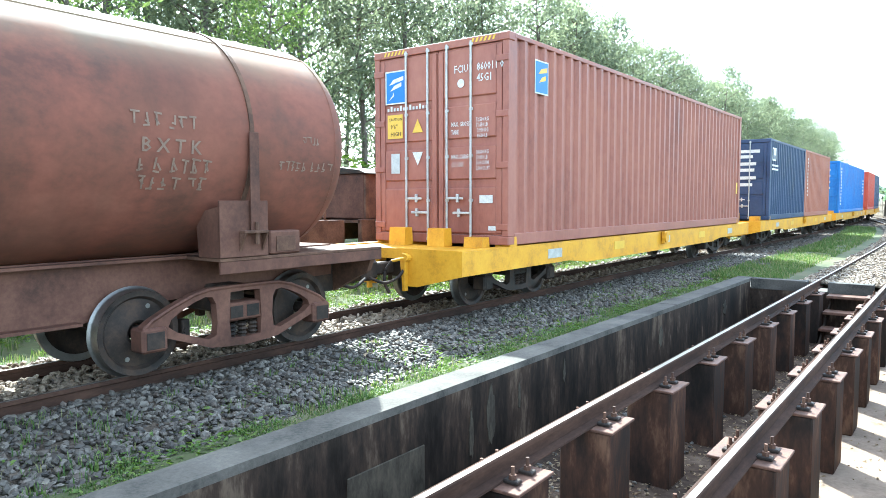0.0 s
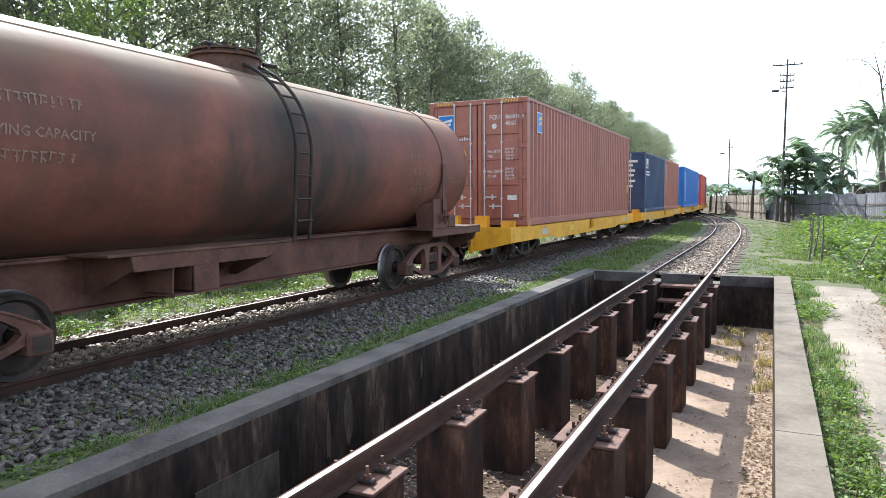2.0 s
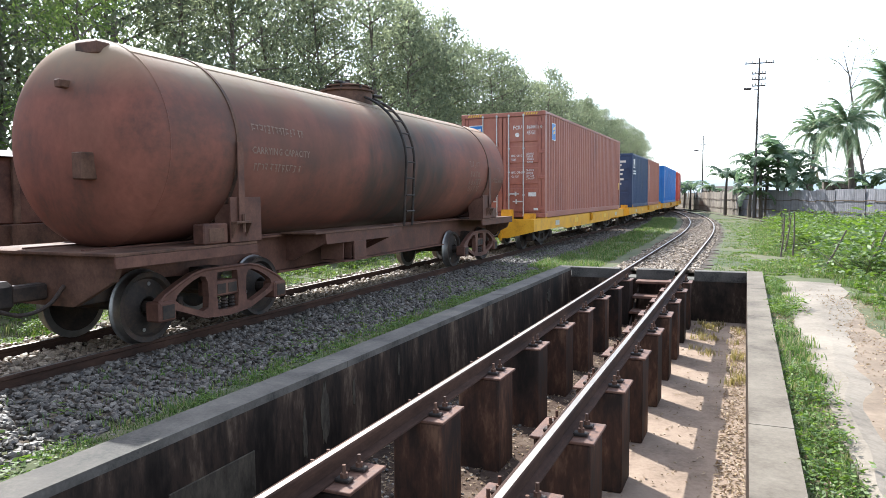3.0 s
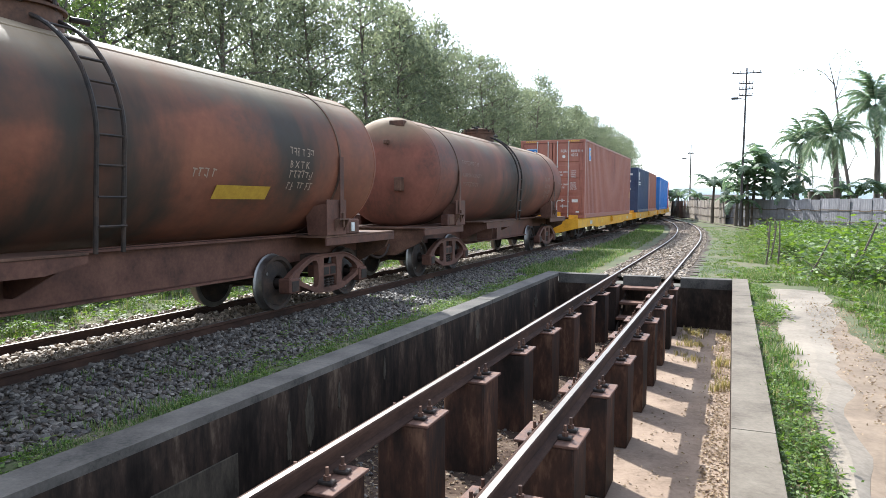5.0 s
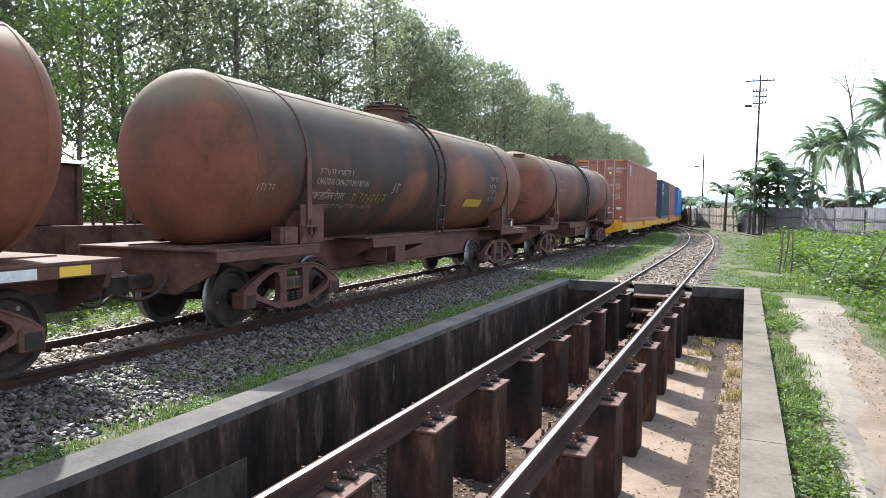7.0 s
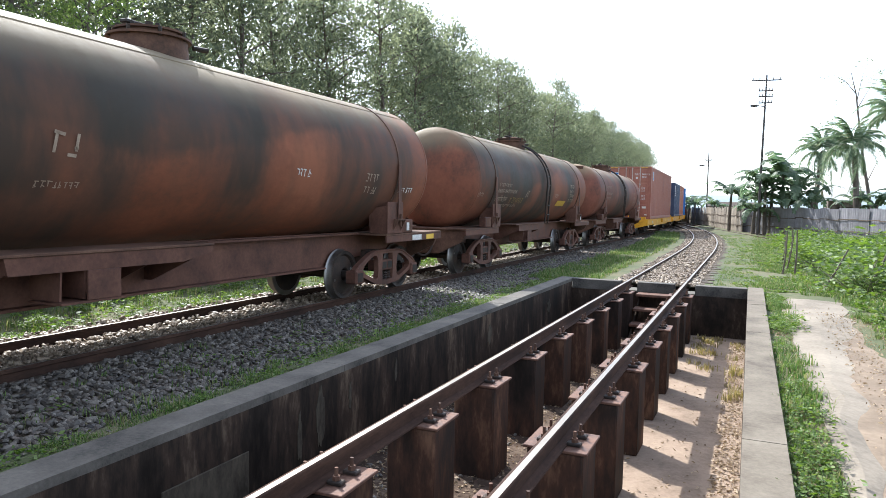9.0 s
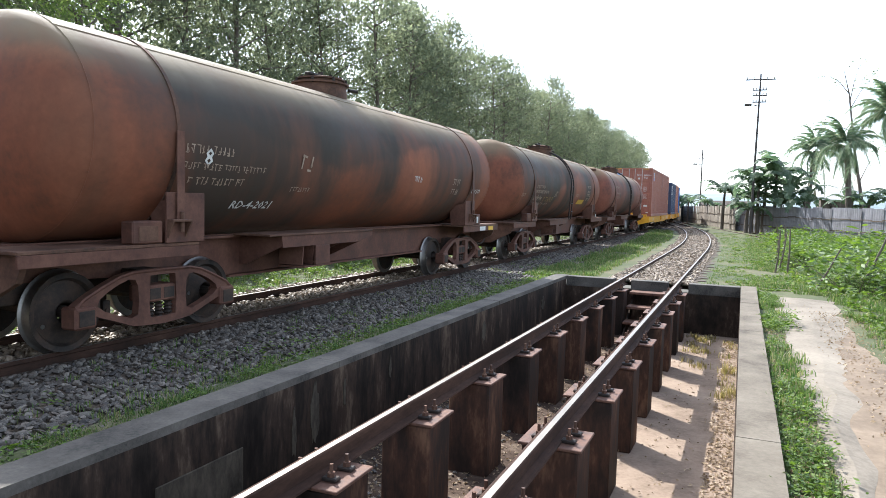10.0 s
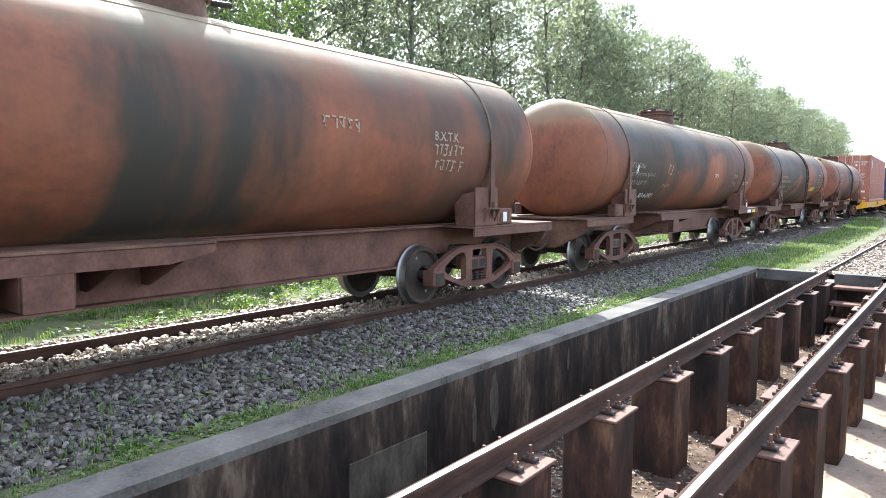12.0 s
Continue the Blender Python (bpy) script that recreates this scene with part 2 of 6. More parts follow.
BUSH = leaf_material("weed_leaves", [(0.05, 0.092, 0.017), (0.1, 0.156, 0.0255), (0.15, 0.202, 0.0425)], 0.4)
GRASS = leaf_material("meadow_grass", [(0.048, 0.09, 0.02), (0.082, 0.135, 0.032), (0.125, 0.17, 0.048), (0.24, 0.215, 0.11)], 0.4)
DRY = leaf_material("dry_yellow_grass", [(0.16, 0.15, 0.05), (0.27, 0.22, 0.09), (0.36, 0.29, 0.14)], 0.35)
LITTER = leaf_material("dry_fallen_leaves", [(0.15, 0.098, 0.052), (0.255, 0.175, 0.096), (0.34, 0.25, 0.145)], 0.15)
WHITE = material("white_stencil_paint", [(0.5, 0.48, 0.44), (0.75, 0.73, 0.68)], 12, (0.6, 0.8), 0, 0, 60)
FADED = material("faded_stencil_paint", [(0.2, 0.13, 0.09), (0.42, 0.33, 0.24)], 9, (0.6, 0.8), 0, 0, 40)
OLD_PAINT = material("almost_worn_off_stencil_paint", [(0.15, 0.092, 0.064), (0.29, 0.2, 0.145)], 9, (0.6, 0.8), 0, 0, 40)
OCHRE_WORN = material("worn_yellow_stencil", [(0.13, 0.08, 0.03), (0.3, 0.2, 0.05)], 9, (0.6, 0.8), 0, 0, 40)
OCHRE = material("ochre_paint", [(0.4, 0.22, 0.02), (0.55, 0.34, 0.04)], 9, (0.6, 0.8), 0, 0, 40)
GALV = material("galvanised_rod", [(0.4, 0.38, 0.35), (0.6, 0.58, 0.54)], 8, (0.4, 0.6), 0.5, 0.1, 40)
DECALBLUE = material("blue_decal", [(0.02, 0.14, 0.4), (0.03, 0.18, 0.48)], 4, (0.4, 0.5), 0, 0, 30)
SIGNYELLOW = material("yellow_decal", [(0.6, 0.36, 0.03), (0.72, 0.45, 0.05)], 4, (0.4, 0.5), 0, 0, 30)
CONT_BROWN = material("brown_container_paint", [(0.22, 0.0739, 0.0485), (0.308, 0.111, 0.0733), (0.363, 0.148, 0.097)], 0.8, (0.4, 0.65), 0, 0.06, 14, (1, 1, 0.5))
CONT_NAVY = material("navy_container_paint", [(0.012, 0.025, 0.06), (0.022, 0.042, 0.095), (0.04, 0.06, 0.12)], 0.8, (0.4, 0.65), 0, 0.06, 14)
CONT_RUST = material("orange_brown_container_paint", [(0.26, 0.085, 0.05), (0.34, 0.12, 0.07), (0.38, 0.15, 0.09)], 0.8, (0.45, 0.7), 0, 0.06, 14)
CONT_BLUE = material("bright_blue_container_paint", [(0.012, 0.1, 0.34), (0.02, 0.15, 0.46), (0.05, 0.2, 0.5)], 0.8, (0.4, 0.65), 0, 0.06, 14)
CONT_RED = material("red_container_paint", [(0.4, 0.05, 0.025), (0.52, 0.085, 0.045)], 0.8, (0.45, 0.7), 0, 0.06, 14)
POLE = material("dark_steel_pole", [(0.05, 0.045, 0.04), (0.11, 0.09, 0.08)], 4, (0.6, 0.8), 0.2, 0.1, 30)


# ---- mesh helpers ----
def finish(bm, name, mats, smooth=False):
    me = bpy.data.meshes.new(name)
    bm.normal_update()
    bm.to_mesh(me)
    bm.free()
    for m in mats if isinstance(mats, (list, tuple)) else [mats]:
        me.materials.append(m)
    if smooth:
        me.shade_smooth()
        me.set_sharp_from_angle(angle=radians(38))
    return me


def part(name, bm, mats, parent, label="", smooth=False):
    ob = new(name, finish(bm, name, mats, smooth))
    ob.parent = parent
    return tagged(ob, label)


def thing(name, label, category, group="", kind="", bm=None, mats=None, smooth=False):
    return tagged(new(name, finish(bm, name, mats, smooth) if bm else None), label, category, group, kind)


def box(bm, x0, x1, y0, y1, z0, z1, bevel=0.0, m=None, mat=0):
    v = [bm.verts.new((x, y, z)) for x in (x0, x1) for y in (y0, y1) for z in (z0, z1)]
    f = [bm.faces.new([v[i] for i in q]) for q in ((0, 1, 3, 2), (4, 6, 7, 5), (0, 4, 5, 1), (2, 3, 7, 6), (0, 2, 6, 4), (1, 5, 7, 3))]
    for q in f:
        q.material_index = mat
    if bevel:
        r = bmesh.ops.bevel(bm, geom=list({e for q in f for e in q.edges}), offset=bevel, segments=1, affect="EDGES", clamp_overlap=True)
        v = list({w for q in r["faces"] for w in q.verts})
    if m is not None:
        bmesh.ops.transform(bm, matrix=m, verts=v)
    return bm


def tube(bm, points, radii, seg=10, caps=True, mat=0):
    """A tapered round tube along a line of points."""
    rings = []
    for i, p in enumerate(points):
        p = Vector(p)
        d = (Vector(points[min(i + 1, len(points) - 1)]) - Vector(points[max(i - 1, 0)])).normalized()
        a = d.orthogonal().normalized()
        if abs(d.z) < 0.9:
            a = d.cross(Vector((0, 0, 1))).normalized()
        b = d.cross(a)
        r = radii[i] if isinstance(radii, (list, tuple)) else radii
        rings.append([bm.verts.new(p + (a * math.cos(2 * math.pi * k / seg) + b * math.sin(2 * math.pi * k / seg)) * r) for k in range(seg)])
    for s, t in zip(rings, rings[1:]):
        for k in range(seg):
            bm.faces.new((s[k], s[(k + 1) % seg], t[(k + 1) % seg], t[k])).material_index = mat
    if caps:
        bm.faces.new(rings[0][::-1]).material_index = mat
        bm.faces.new(rings[-1]).material_index = mat
    return bm


def lathe(bm, profile, axis="y", centre=(0, 0, 0), seg=48, mat=0):
    """Turns (along, radius) pairs about an axis."""
    c = Vector(centre)
    rings = []
    for a, r in profile:
        ring = []
        for k in range(seg if r > 1e-4 else 1):
            u, w = r * math.cos(2 * math.pi * k / seg), r * math.sin(2 * math.pi * k / seg)
            ring.append(bm.verts.new(c + Vector((u, a, w) if axis == "y" else (a, u, w) if axis == "x" else (u, w, a))))
        rings.append(ring)
    for s, t in zip(rings, rings[1:]):
        n = max(len(s), len(t))
        for k in range(n):
            q = [s[k % len(s)], s[(k + 1) % len(s)], t[(k + 1) % len(t)], t[k % len(t)]]
            q = [w for i, w in enumerate(q) if w not in q[:i]]
            if len(q) > 2:
                bm.faces.new(q).material_index = mat
    bmesh.ops.recalc_face_normals(bm, faces=bm.faces)
    return bm


def slab(bm, outline, lo, hi, axis="x", mat=0):
    """A flat plate with the given outline, thick along one axis. outline: (y, z) for x, (x, z) for y, (x, y) for z."""
    put = {"x": lambda p, t: (t, p[0], p[1]), "y": lambda p, t: (p[0], t, p[1]), "z": lambda p, t: (p[0], p[1], t)}[axis]
    a, b = [bm.verts.new(put(p, lo)) for p in outline], [bm.verts.new(put(p, hi)) for p in outline]
    n = len(outline)
    fs = [bm.faces.new(a), bm.faces.new(b[::-1])] + [bm.faces.new((a[i], b[i], b[(i + 1) % n], a[(i + 1) % n])) for i in range(n)]
    for f in fs:
        f.material_index = mat
    bmesh.ops.recalc_face_normals(bm, faces=fs)
    return bm


def frame_plate(bm, outer, hole, lo, hi, mat=0):
    """A plate thick along x with an opening: outer and hole have as many points, in step."""
    n = len(outer)
    ring = lambda pts, t: [bm.verts.new((t, p[0], p[1])) for p in pts]
    o0, o1, h0, h1 = ring(outer, lo), ring(outer, hi), ring(hole, lo), ring(hole, hi)
    fs = []
    for i in range(n):
        j = (i + 1) % n
        fs += [bm.faces.new(q) for q in ((o0[i], o0[j], h0[j], h0[i]), (o1[j], o1[i], h1[i], h1[j]), (o0[j], o0[i], o1[i], o1[j]), (h0[i], h0[j], h1[j], h1[i]))]
    for f in fs:
        f.material_index = mat
    bmesh.ops.recalc_face_normals(bm, faces=fs)
    return bm


def lettering(name, text, size, m, parent, mat, label=""):
    """Raised-by-a-hair lettering in the built-in font, as a mesh."""
    cu = bpy.data.curves.new(name, "FONT")
    cu.body, cu.size, cu.resolution_u, cu.align_x, cu.offset = text, size, 1, "LEFT", size * 0.012
    tmp = bpy.data.objects.new("lettering_curve", cu)
    me = bpy.data.meshes.new_from_object(tmp)
    bpy.data.objects.remove(tmp)
    me.materials.append(mat)
    ob = new(name, me)
    ob.parent = parent
    ob.matrix_basis = m
    return tagged(ob, label)


# ---- the ground and the two tracks ----
TRAIN_X, RAIL_Z = -6.26, -0.03
PIT_RAILS = (-2.158, -1.093)
PIT_FLOOR = -1.0


def train_x(y):
    """Centre line of the loaded track: straight past the pit, then easing away to the west."""
    u = max(0.0, y - 32.0)
    return TRAIN_X - 0.00053 * u * u - 0.0018 * max(0.0, y - 66.0) ** 2


def pit_x(y):
    """Centre line of the pit track, which curves over to the junction."""
    u = max(0.0, y - 24.0)
    return -1.6255 - 0.0024 * u * u if u < 36 else -1.6255 - 0.0024 * 36 * 36 - 0.1728 * (u - 36)


def siding_x(y):
    """Rusty siding that leaves the junction towards the pole."""
    return 0.9 - 0.205 * (y - 45.0)


def ground_sheet():
    """One sheet to the horizon, with a hole where the pit is sunk and a low ballast bank under the train."""
    xs = sorted({-900, -300, -120, -60, -30, -22, -16, -12, -10, -8.6, -7.7, -7.2, -6.6, -5.9, -5.3, -4.7, -4.1, -3.85, -3.58, 0.29, 0.5, 1.0, 1.6, 2.5, 4, 7, 12, 20, 40, 120, 300, 900})
    ys = sorted({-900, -200, -60, -20, -8, -4, -2, 0, 2, 4, 6, 8, 10, 12, 14.45, 16, 20, 25, 30, 36, 44, 52, 62, 74, 90, 120, 200, 400, 1500, 4000})
    bm = bmesh.new()
    grid = {}
    for x in xs:
        for y in ys:
            sh = train_x(y) - TRAIN_X if 0 < y < 130 and -9 < x < -4 else 0
            z = -0.16
            if x <= -7.7:
                z = -0.24
            if x > -3.9:
                z = -0.1
            if x > 0.3:
                z = -0.12
            if x > 2 and 10 < y < 60:
                z = -0.12 - 0.05 * math.sin(x * 1.3) * math.sin(y * 0.7)
            grid[x, y] = bm.verts.new((x + sh, y, z))
    for i in range(len(xs) - 1):
        for j in range(len(ys) - 1):
            if xs[i] >= -3.58 and xs[i + 1] <= 0.29 and ys[j] >= -8 and ys[j + 1] <= 14.45:
                continue
            bm.faces.new((grid[xs[i], ys[j]], grid[xs[i + 1], ys[j]], grid[xs[i + 1], ys[j + 1]], grid[xs[i], ys[j + 1]]))
    return thing("ground", "green grassy railway land with bare soil patches", "ground", kind="structure", bm=bm, mats=GROUND)


ground_sheet()


def ribbon(name, label, category, centre, half, y0, y1, z, mats, step=1.0, west=1.0):
    bm = bmesh.new()
    rows = []
    n = max(2, int((y1 - y0) / step))
    for i in range(n + 1):
        y = y0 + (y1 - y0) * i / n
        w = half * (1 + 0.1 * noise.noise((y * 0.7, half, 3)))
        rows.append([bm.verts.new((centre(y) + u * w * (west if u < 0 else 1), y, z - (0.06 if abs(u) == 1 else 0))) for u in (-1, -0.75, 0.75, 1)])
    for a, b in zip(rows, rows[1:]):
        for k in range(3):
            bm.faces.new((a[k], a[k + 1], b[k + 1], b[k]))
    return thing(name, label, category, kind="structure", bm=bm, mats=mats)


ribbon("ballast_bed", "grey crushed-stone bed under the train track", "ballast", train_x, 2.35, -12, 125, -0.145, GRAVEL, west=0.6)
ribbon("ballast_bed_pit_track", "thin stone bed under the curving empty track", "ballast", pit_x, 1.05, 14.46, 80, -0.085, GRAVEL)

# pit: floor, side walls, end walls, kerbs
bm = bmesh.new()
box(bm, -3.3, 0.03, -8, 14.2, PIT_FLOOR - 0.2, PIT_FLOOR)
thing("pit_floor", "dusty pale concrete floor of the inspection pit", "floor", kind="structure", bm=bm, mats=PITFLOOR)


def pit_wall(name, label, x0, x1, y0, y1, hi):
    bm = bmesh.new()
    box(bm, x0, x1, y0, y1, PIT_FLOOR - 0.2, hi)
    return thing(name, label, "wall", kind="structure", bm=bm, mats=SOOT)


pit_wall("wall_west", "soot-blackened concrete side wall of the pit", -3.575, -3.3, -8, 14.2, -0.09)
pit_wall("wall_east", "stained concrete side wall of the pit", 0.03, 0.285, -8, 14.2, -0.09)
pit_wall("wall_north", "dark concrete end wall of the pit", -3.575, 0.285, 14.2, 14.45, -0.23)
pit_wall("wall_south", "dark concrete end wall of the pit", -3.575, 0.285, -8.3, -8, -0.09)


def kerb(name, label, x0, x1, cuts, mat=CONCRETE):
    bm = bmesh.new()
    for a, b in zip(cuts, cuts[1:]):
        n = max(1, int((b - a) / 0.8))
        d = random.uniform(-0.004, 0.004)
        for i in range(n):
            u, v = a + (b - a) * i / n, a + (b - a) * (i + 1) / n
            box(bm, x0 + d, x1 + d, u + (0.004 if i == 0 else 0), v - (0.004 if i == n - 1 else 0), -0.09, -0.03 + d)
    bmesh.ops.remove_doubles(bm, verts=bm.verts, dist=0.0005)
    return thing(name, label, "kerb", kind="structure", bm=bm, mats=mat)


kerb("kerb_west", "long grey concrete kerb along the pit", -3.58, -3.297, [-8, -3.6, 0.9, 5.4, 9.9, 14.45])
kerb("kerb_east", "cracked sunlit concrete kerb along the pit", 0.027, 0.29, [-8, -2.2, 1.4, 4.88, 9.2, 11.9, 14.45], KERB_SUNLIT)
bm = bmesh.new()
for a, b in ((-3.297, -2.33), (-1.99, -1.28), (-0.9, 0.027)):
    box(bm, a, b, 14.205, 14.45, -0.23, -0.034, 0.006)
thing("kerb_north", "concrete end kerb notched for the rails", "kerb", kind="structure", bm=bm, mats=CONCRETE)
bm = bmesh.new()
box(bm, -3.3, -3.287, 3.25, 4.08, -1.0, -0.4, 0.006)
thing("wall_patch", "grey concrete buttress patch on the pit wall", "wall", kind="structure", bm=bm, mats=PATCH)


def peeled_patch(y, z, w, h, seed, label):
    """A ragged thin skin of pale cement left on the pit wall."""
    rr = random.Random(seed)
    n = 22
    outline = [(y + w * math.cos(a) * rr.uniform(0.55, 1.1), z + h * math.sin(a) * rr.uniform(0.65, 1.1)) for a in (2 * math.pi * k / n for k in range(n))]
    bm = bmesh.new()
    slab(bm, outline, -3.3, -3.294)
    return thing("cement_patch", label, "wall patch", "cement patches", "structure", bm, PATCH)


for y, z, w, h in ((5.02, -0.42, 0.07, 0.3), (4.72, -0.5, 0.035, 0.22), (5.5, -0.35, 0.03, 0.15), (9.25, -0.4, 0.09, 0.15), (12.4, -0.38, 0.12, 0.14), (6.4, -0.3, 0.03, 0.14)):
    peeled_patch(y, z, w, h, int(y * 10), "ragged pale cement skin on the sooty pit wall")


def rail_profile():
    return [(-0.062, -0.14), (0.062, -0.14), (0.06, -0.128), (0.012, -0.112), (0.009, -0.045), (0.034, -0.034), (0.034, -0.008), (0.027, 0.0), (-0.012, 0.0), (-0.027, -0.002), (-0.034, -0.008), (-0.034, -0.034), (-0.009, -0.045), (-0.012, -0.112), (-0.06, -0.128)]


def rail(name, label, centre, off, y0, y1, z, step, group):
    """One running rail swept along a line, bright on its head."""
    bm = bmesh.new()
    pr = rail_profile()
    n = max(1, int((y1 - y0) / step))
    rows = []
    for i in range(n + 1):
        y = y0 + (y1 - y0) * i / n
        s = (centre(y + 0.1) - centre(y - 0.1)) / 0.2
        c = 1 / math.hypot(1, s)
        rows.append([bm.verts.new((centre(y) + (off + u) * c, y - (off + u) * s * c, z + w)) for u, w in pr])
    k = len(pr)
    head_rows = [[(v.co.x, v.co.y, v.co.z) for v in row[5:11]] for row in rows]
    for a, b in zip(rows, rows[1:]):
        for i in range(k):
            if not 5 <= i <= 9:
                bm.faces.new((a[i], a[(i + 1) % k], b[(i + 1) % k], b[i]))
    bm.faces.new(rows[0])
    bm.faces.new(rows[-1][::-1])
    bmesh.ops.recalc_face_normals(bm, faces=bm.faces)
    e = thing(name, label, "rail", group, "", bm, [RAIL])
    bm = bmesh.new()
    lines = [[bm.verts.new(p) for p in row] for row in head_rows]
    for a, b in zip(lines, lines[1:]):
        for i in range(5):
            bm.faces.new((a[i], b[i], b[i + 1], a[i + 1])).material_index = 1 if i == 2 else 0
    bmesh.ops.recalc_face_normals(bm, faces=bm.faces)
    part("head", bm, [RAIL, RAILTOP], e, "rail head worn bright on top")
    return e


for off in (-0.5325, 0.5325):
    rail("rail", "bright-topped rusty rail carried on pillars over the pit", pit_x, off, -7.9, 14.6, 0.0, 30, "pit track rails")
    rail("rail", "polished rail curving away on wooden sleepers", pit_x, off, 14.62, 79, 0.0, 1.5, "pit track rails")
    rail("rail", "brown rail under the train, worn bright on top", train_x, off, -14, 125, RAIL_Z, 3, "train track rails")
    rail("rail", "dull rusty rail of a siding beside the fence", siding_x, off, 41.5, 76, -0.06, 10, "siding rails")

# ---- pillars with base plates, clips and bolts ----
PILLAR_Y = [4.66 + 1.25 * k for k in range(-8, 8)]


def pillar_thing():
    e = thing("pillar", "rust-stained steel box pillar carrying the rail in the pit", "pillar", "pit pillars")
    bm = bmesh.new()
    box(bm, -0.19, 0.19, -0.2, 0.2, PIT_FLOOR, -0.165, 0.012)
    part("column", bm, PILLAR, e)
    bm = bmesh.new()
    box(bm, -0.215, 0.215, -0.21, 0.21, -0.163, -0.143, 0.004)
    part("base_plate", bm, PLATE, e, "brown steel base plate")
    for sx in (-1, 1):
        for sy in (-0.085, 0.085):
            bm = bmesh.new()
            box(bm, sx * 0.055 if sx > 0 else -0.15, 0.15 if sx > 0 else -0.055, sy - 0.03, sy + 0.03, -0.142, -0.118, 0.006)
            clip = part("rail_clip", bm, BLACK_IRON, e)
            bm = bmesh.new()
            tube(bm, [(sx * 0.105, sy, -0.12), (sx * 0.105, sy, -0.045)], 0.011, 8)
            tube(bm, [(sx * 0.105, sy, -0.118), (sx * 0.105, sy, -0.092)], 0.023, 6)
            part("bolt", bm, RUST, clip)
    return e


first = pillar_thing()
first.matrix_basis = pose(PIT_RAILS[0], PILLAR_Y[0], 0)
for k, y in enumerate(PILLAR_Y):
    for j, x in enumerate(PIT_RAILS):
        if k or j:
            copy_thing(first, pose(x, y + random.uniform(-0.02, 0.02), 0, 0, 0, random.uniform(-1.2, 1.2)))
stairs = thing("stairs", "rusty open steps leading down into the pit", "steps", kind="structure")
for i in range(4):
    bm = bmesh.new()
    box(bm, -1.955, -1.295, 13.8 - 0.36 * i, 14.15 - 0.36 * i, -0.27 - 0.24 * i, -0.22 - 0.24 * i, 0.008)
    part("step", bm, PLATE, stairs)
for x in (-1.93, -1.35):
    bm = bmesh.new()
    slab(bm, [(14.19, -0.275), (14.19, -0.45), (13.2, PIT_FLOOR + 0.004), (12.75, PIT_FLOOR + 0.004)], x, x + 0.03)
    part("stringer", bm, SOOT, stairs)


# ---- rolling stock ----
WHEEL_R = 0.365


def wheelset(parent, y):
    bm = bmesh.new()
    tube(bm, [(-0.74, 0, 0), (0.74, 0, 0)], 0.062, 12)
    ws = part("wheelset", bm, BLACK_IRON, parent, "black axle with two steel wheels")
    ws.matrix_basis = pose(0, y, WHEEL_R)
    for s in (-1, 1):
        bm = bmesh.new()
        prof = [(0.585, 0.09), (0.6, 0.11), (0.575, 0.2), (0.56, 0.29), (0.60, 0.315), (0.60, 0.345), (0.605, WHEEL_R), (0.515, WHEEL_R + 0.004), (0.505, WHEEL_R + 0.012), (0.492, WHEEL_R + 0.03), (0.475, WHEEL_R + 0.024), (0.468, 0.32), (0.5, 0.29), (0.515, 0.2), (0.5, 0.11), (0.49, 0.07)]
        lathe(bm, [(s * a, r) for a, r in prof], "x", seg=40)
        for f in bm.faces:
            r = math.hypot(*f.calc_center_median().yz)
            f.material_index = 1 if r > 0.35 and abs(f.calc_center_median().x) < 0.6 else 0
        # Bright steel dots stand for the daylight showing through the wheel's holes.
        for k in range(2):
            a = math.pi * k + 0.5
            tube(bm, [(s * 0.571, 0.24 * math.cos(a), 0.24 * math.sin(a)), (s * 0.5735, 0.24 * math.cos(a), 0.24 * math.sin(a))], 0.022, 8, mat=1)
        w = part("wheel", bm, [BLACK_IRON, TREAD], ws, "dark wheel with bright worn tread", True)
    return ws


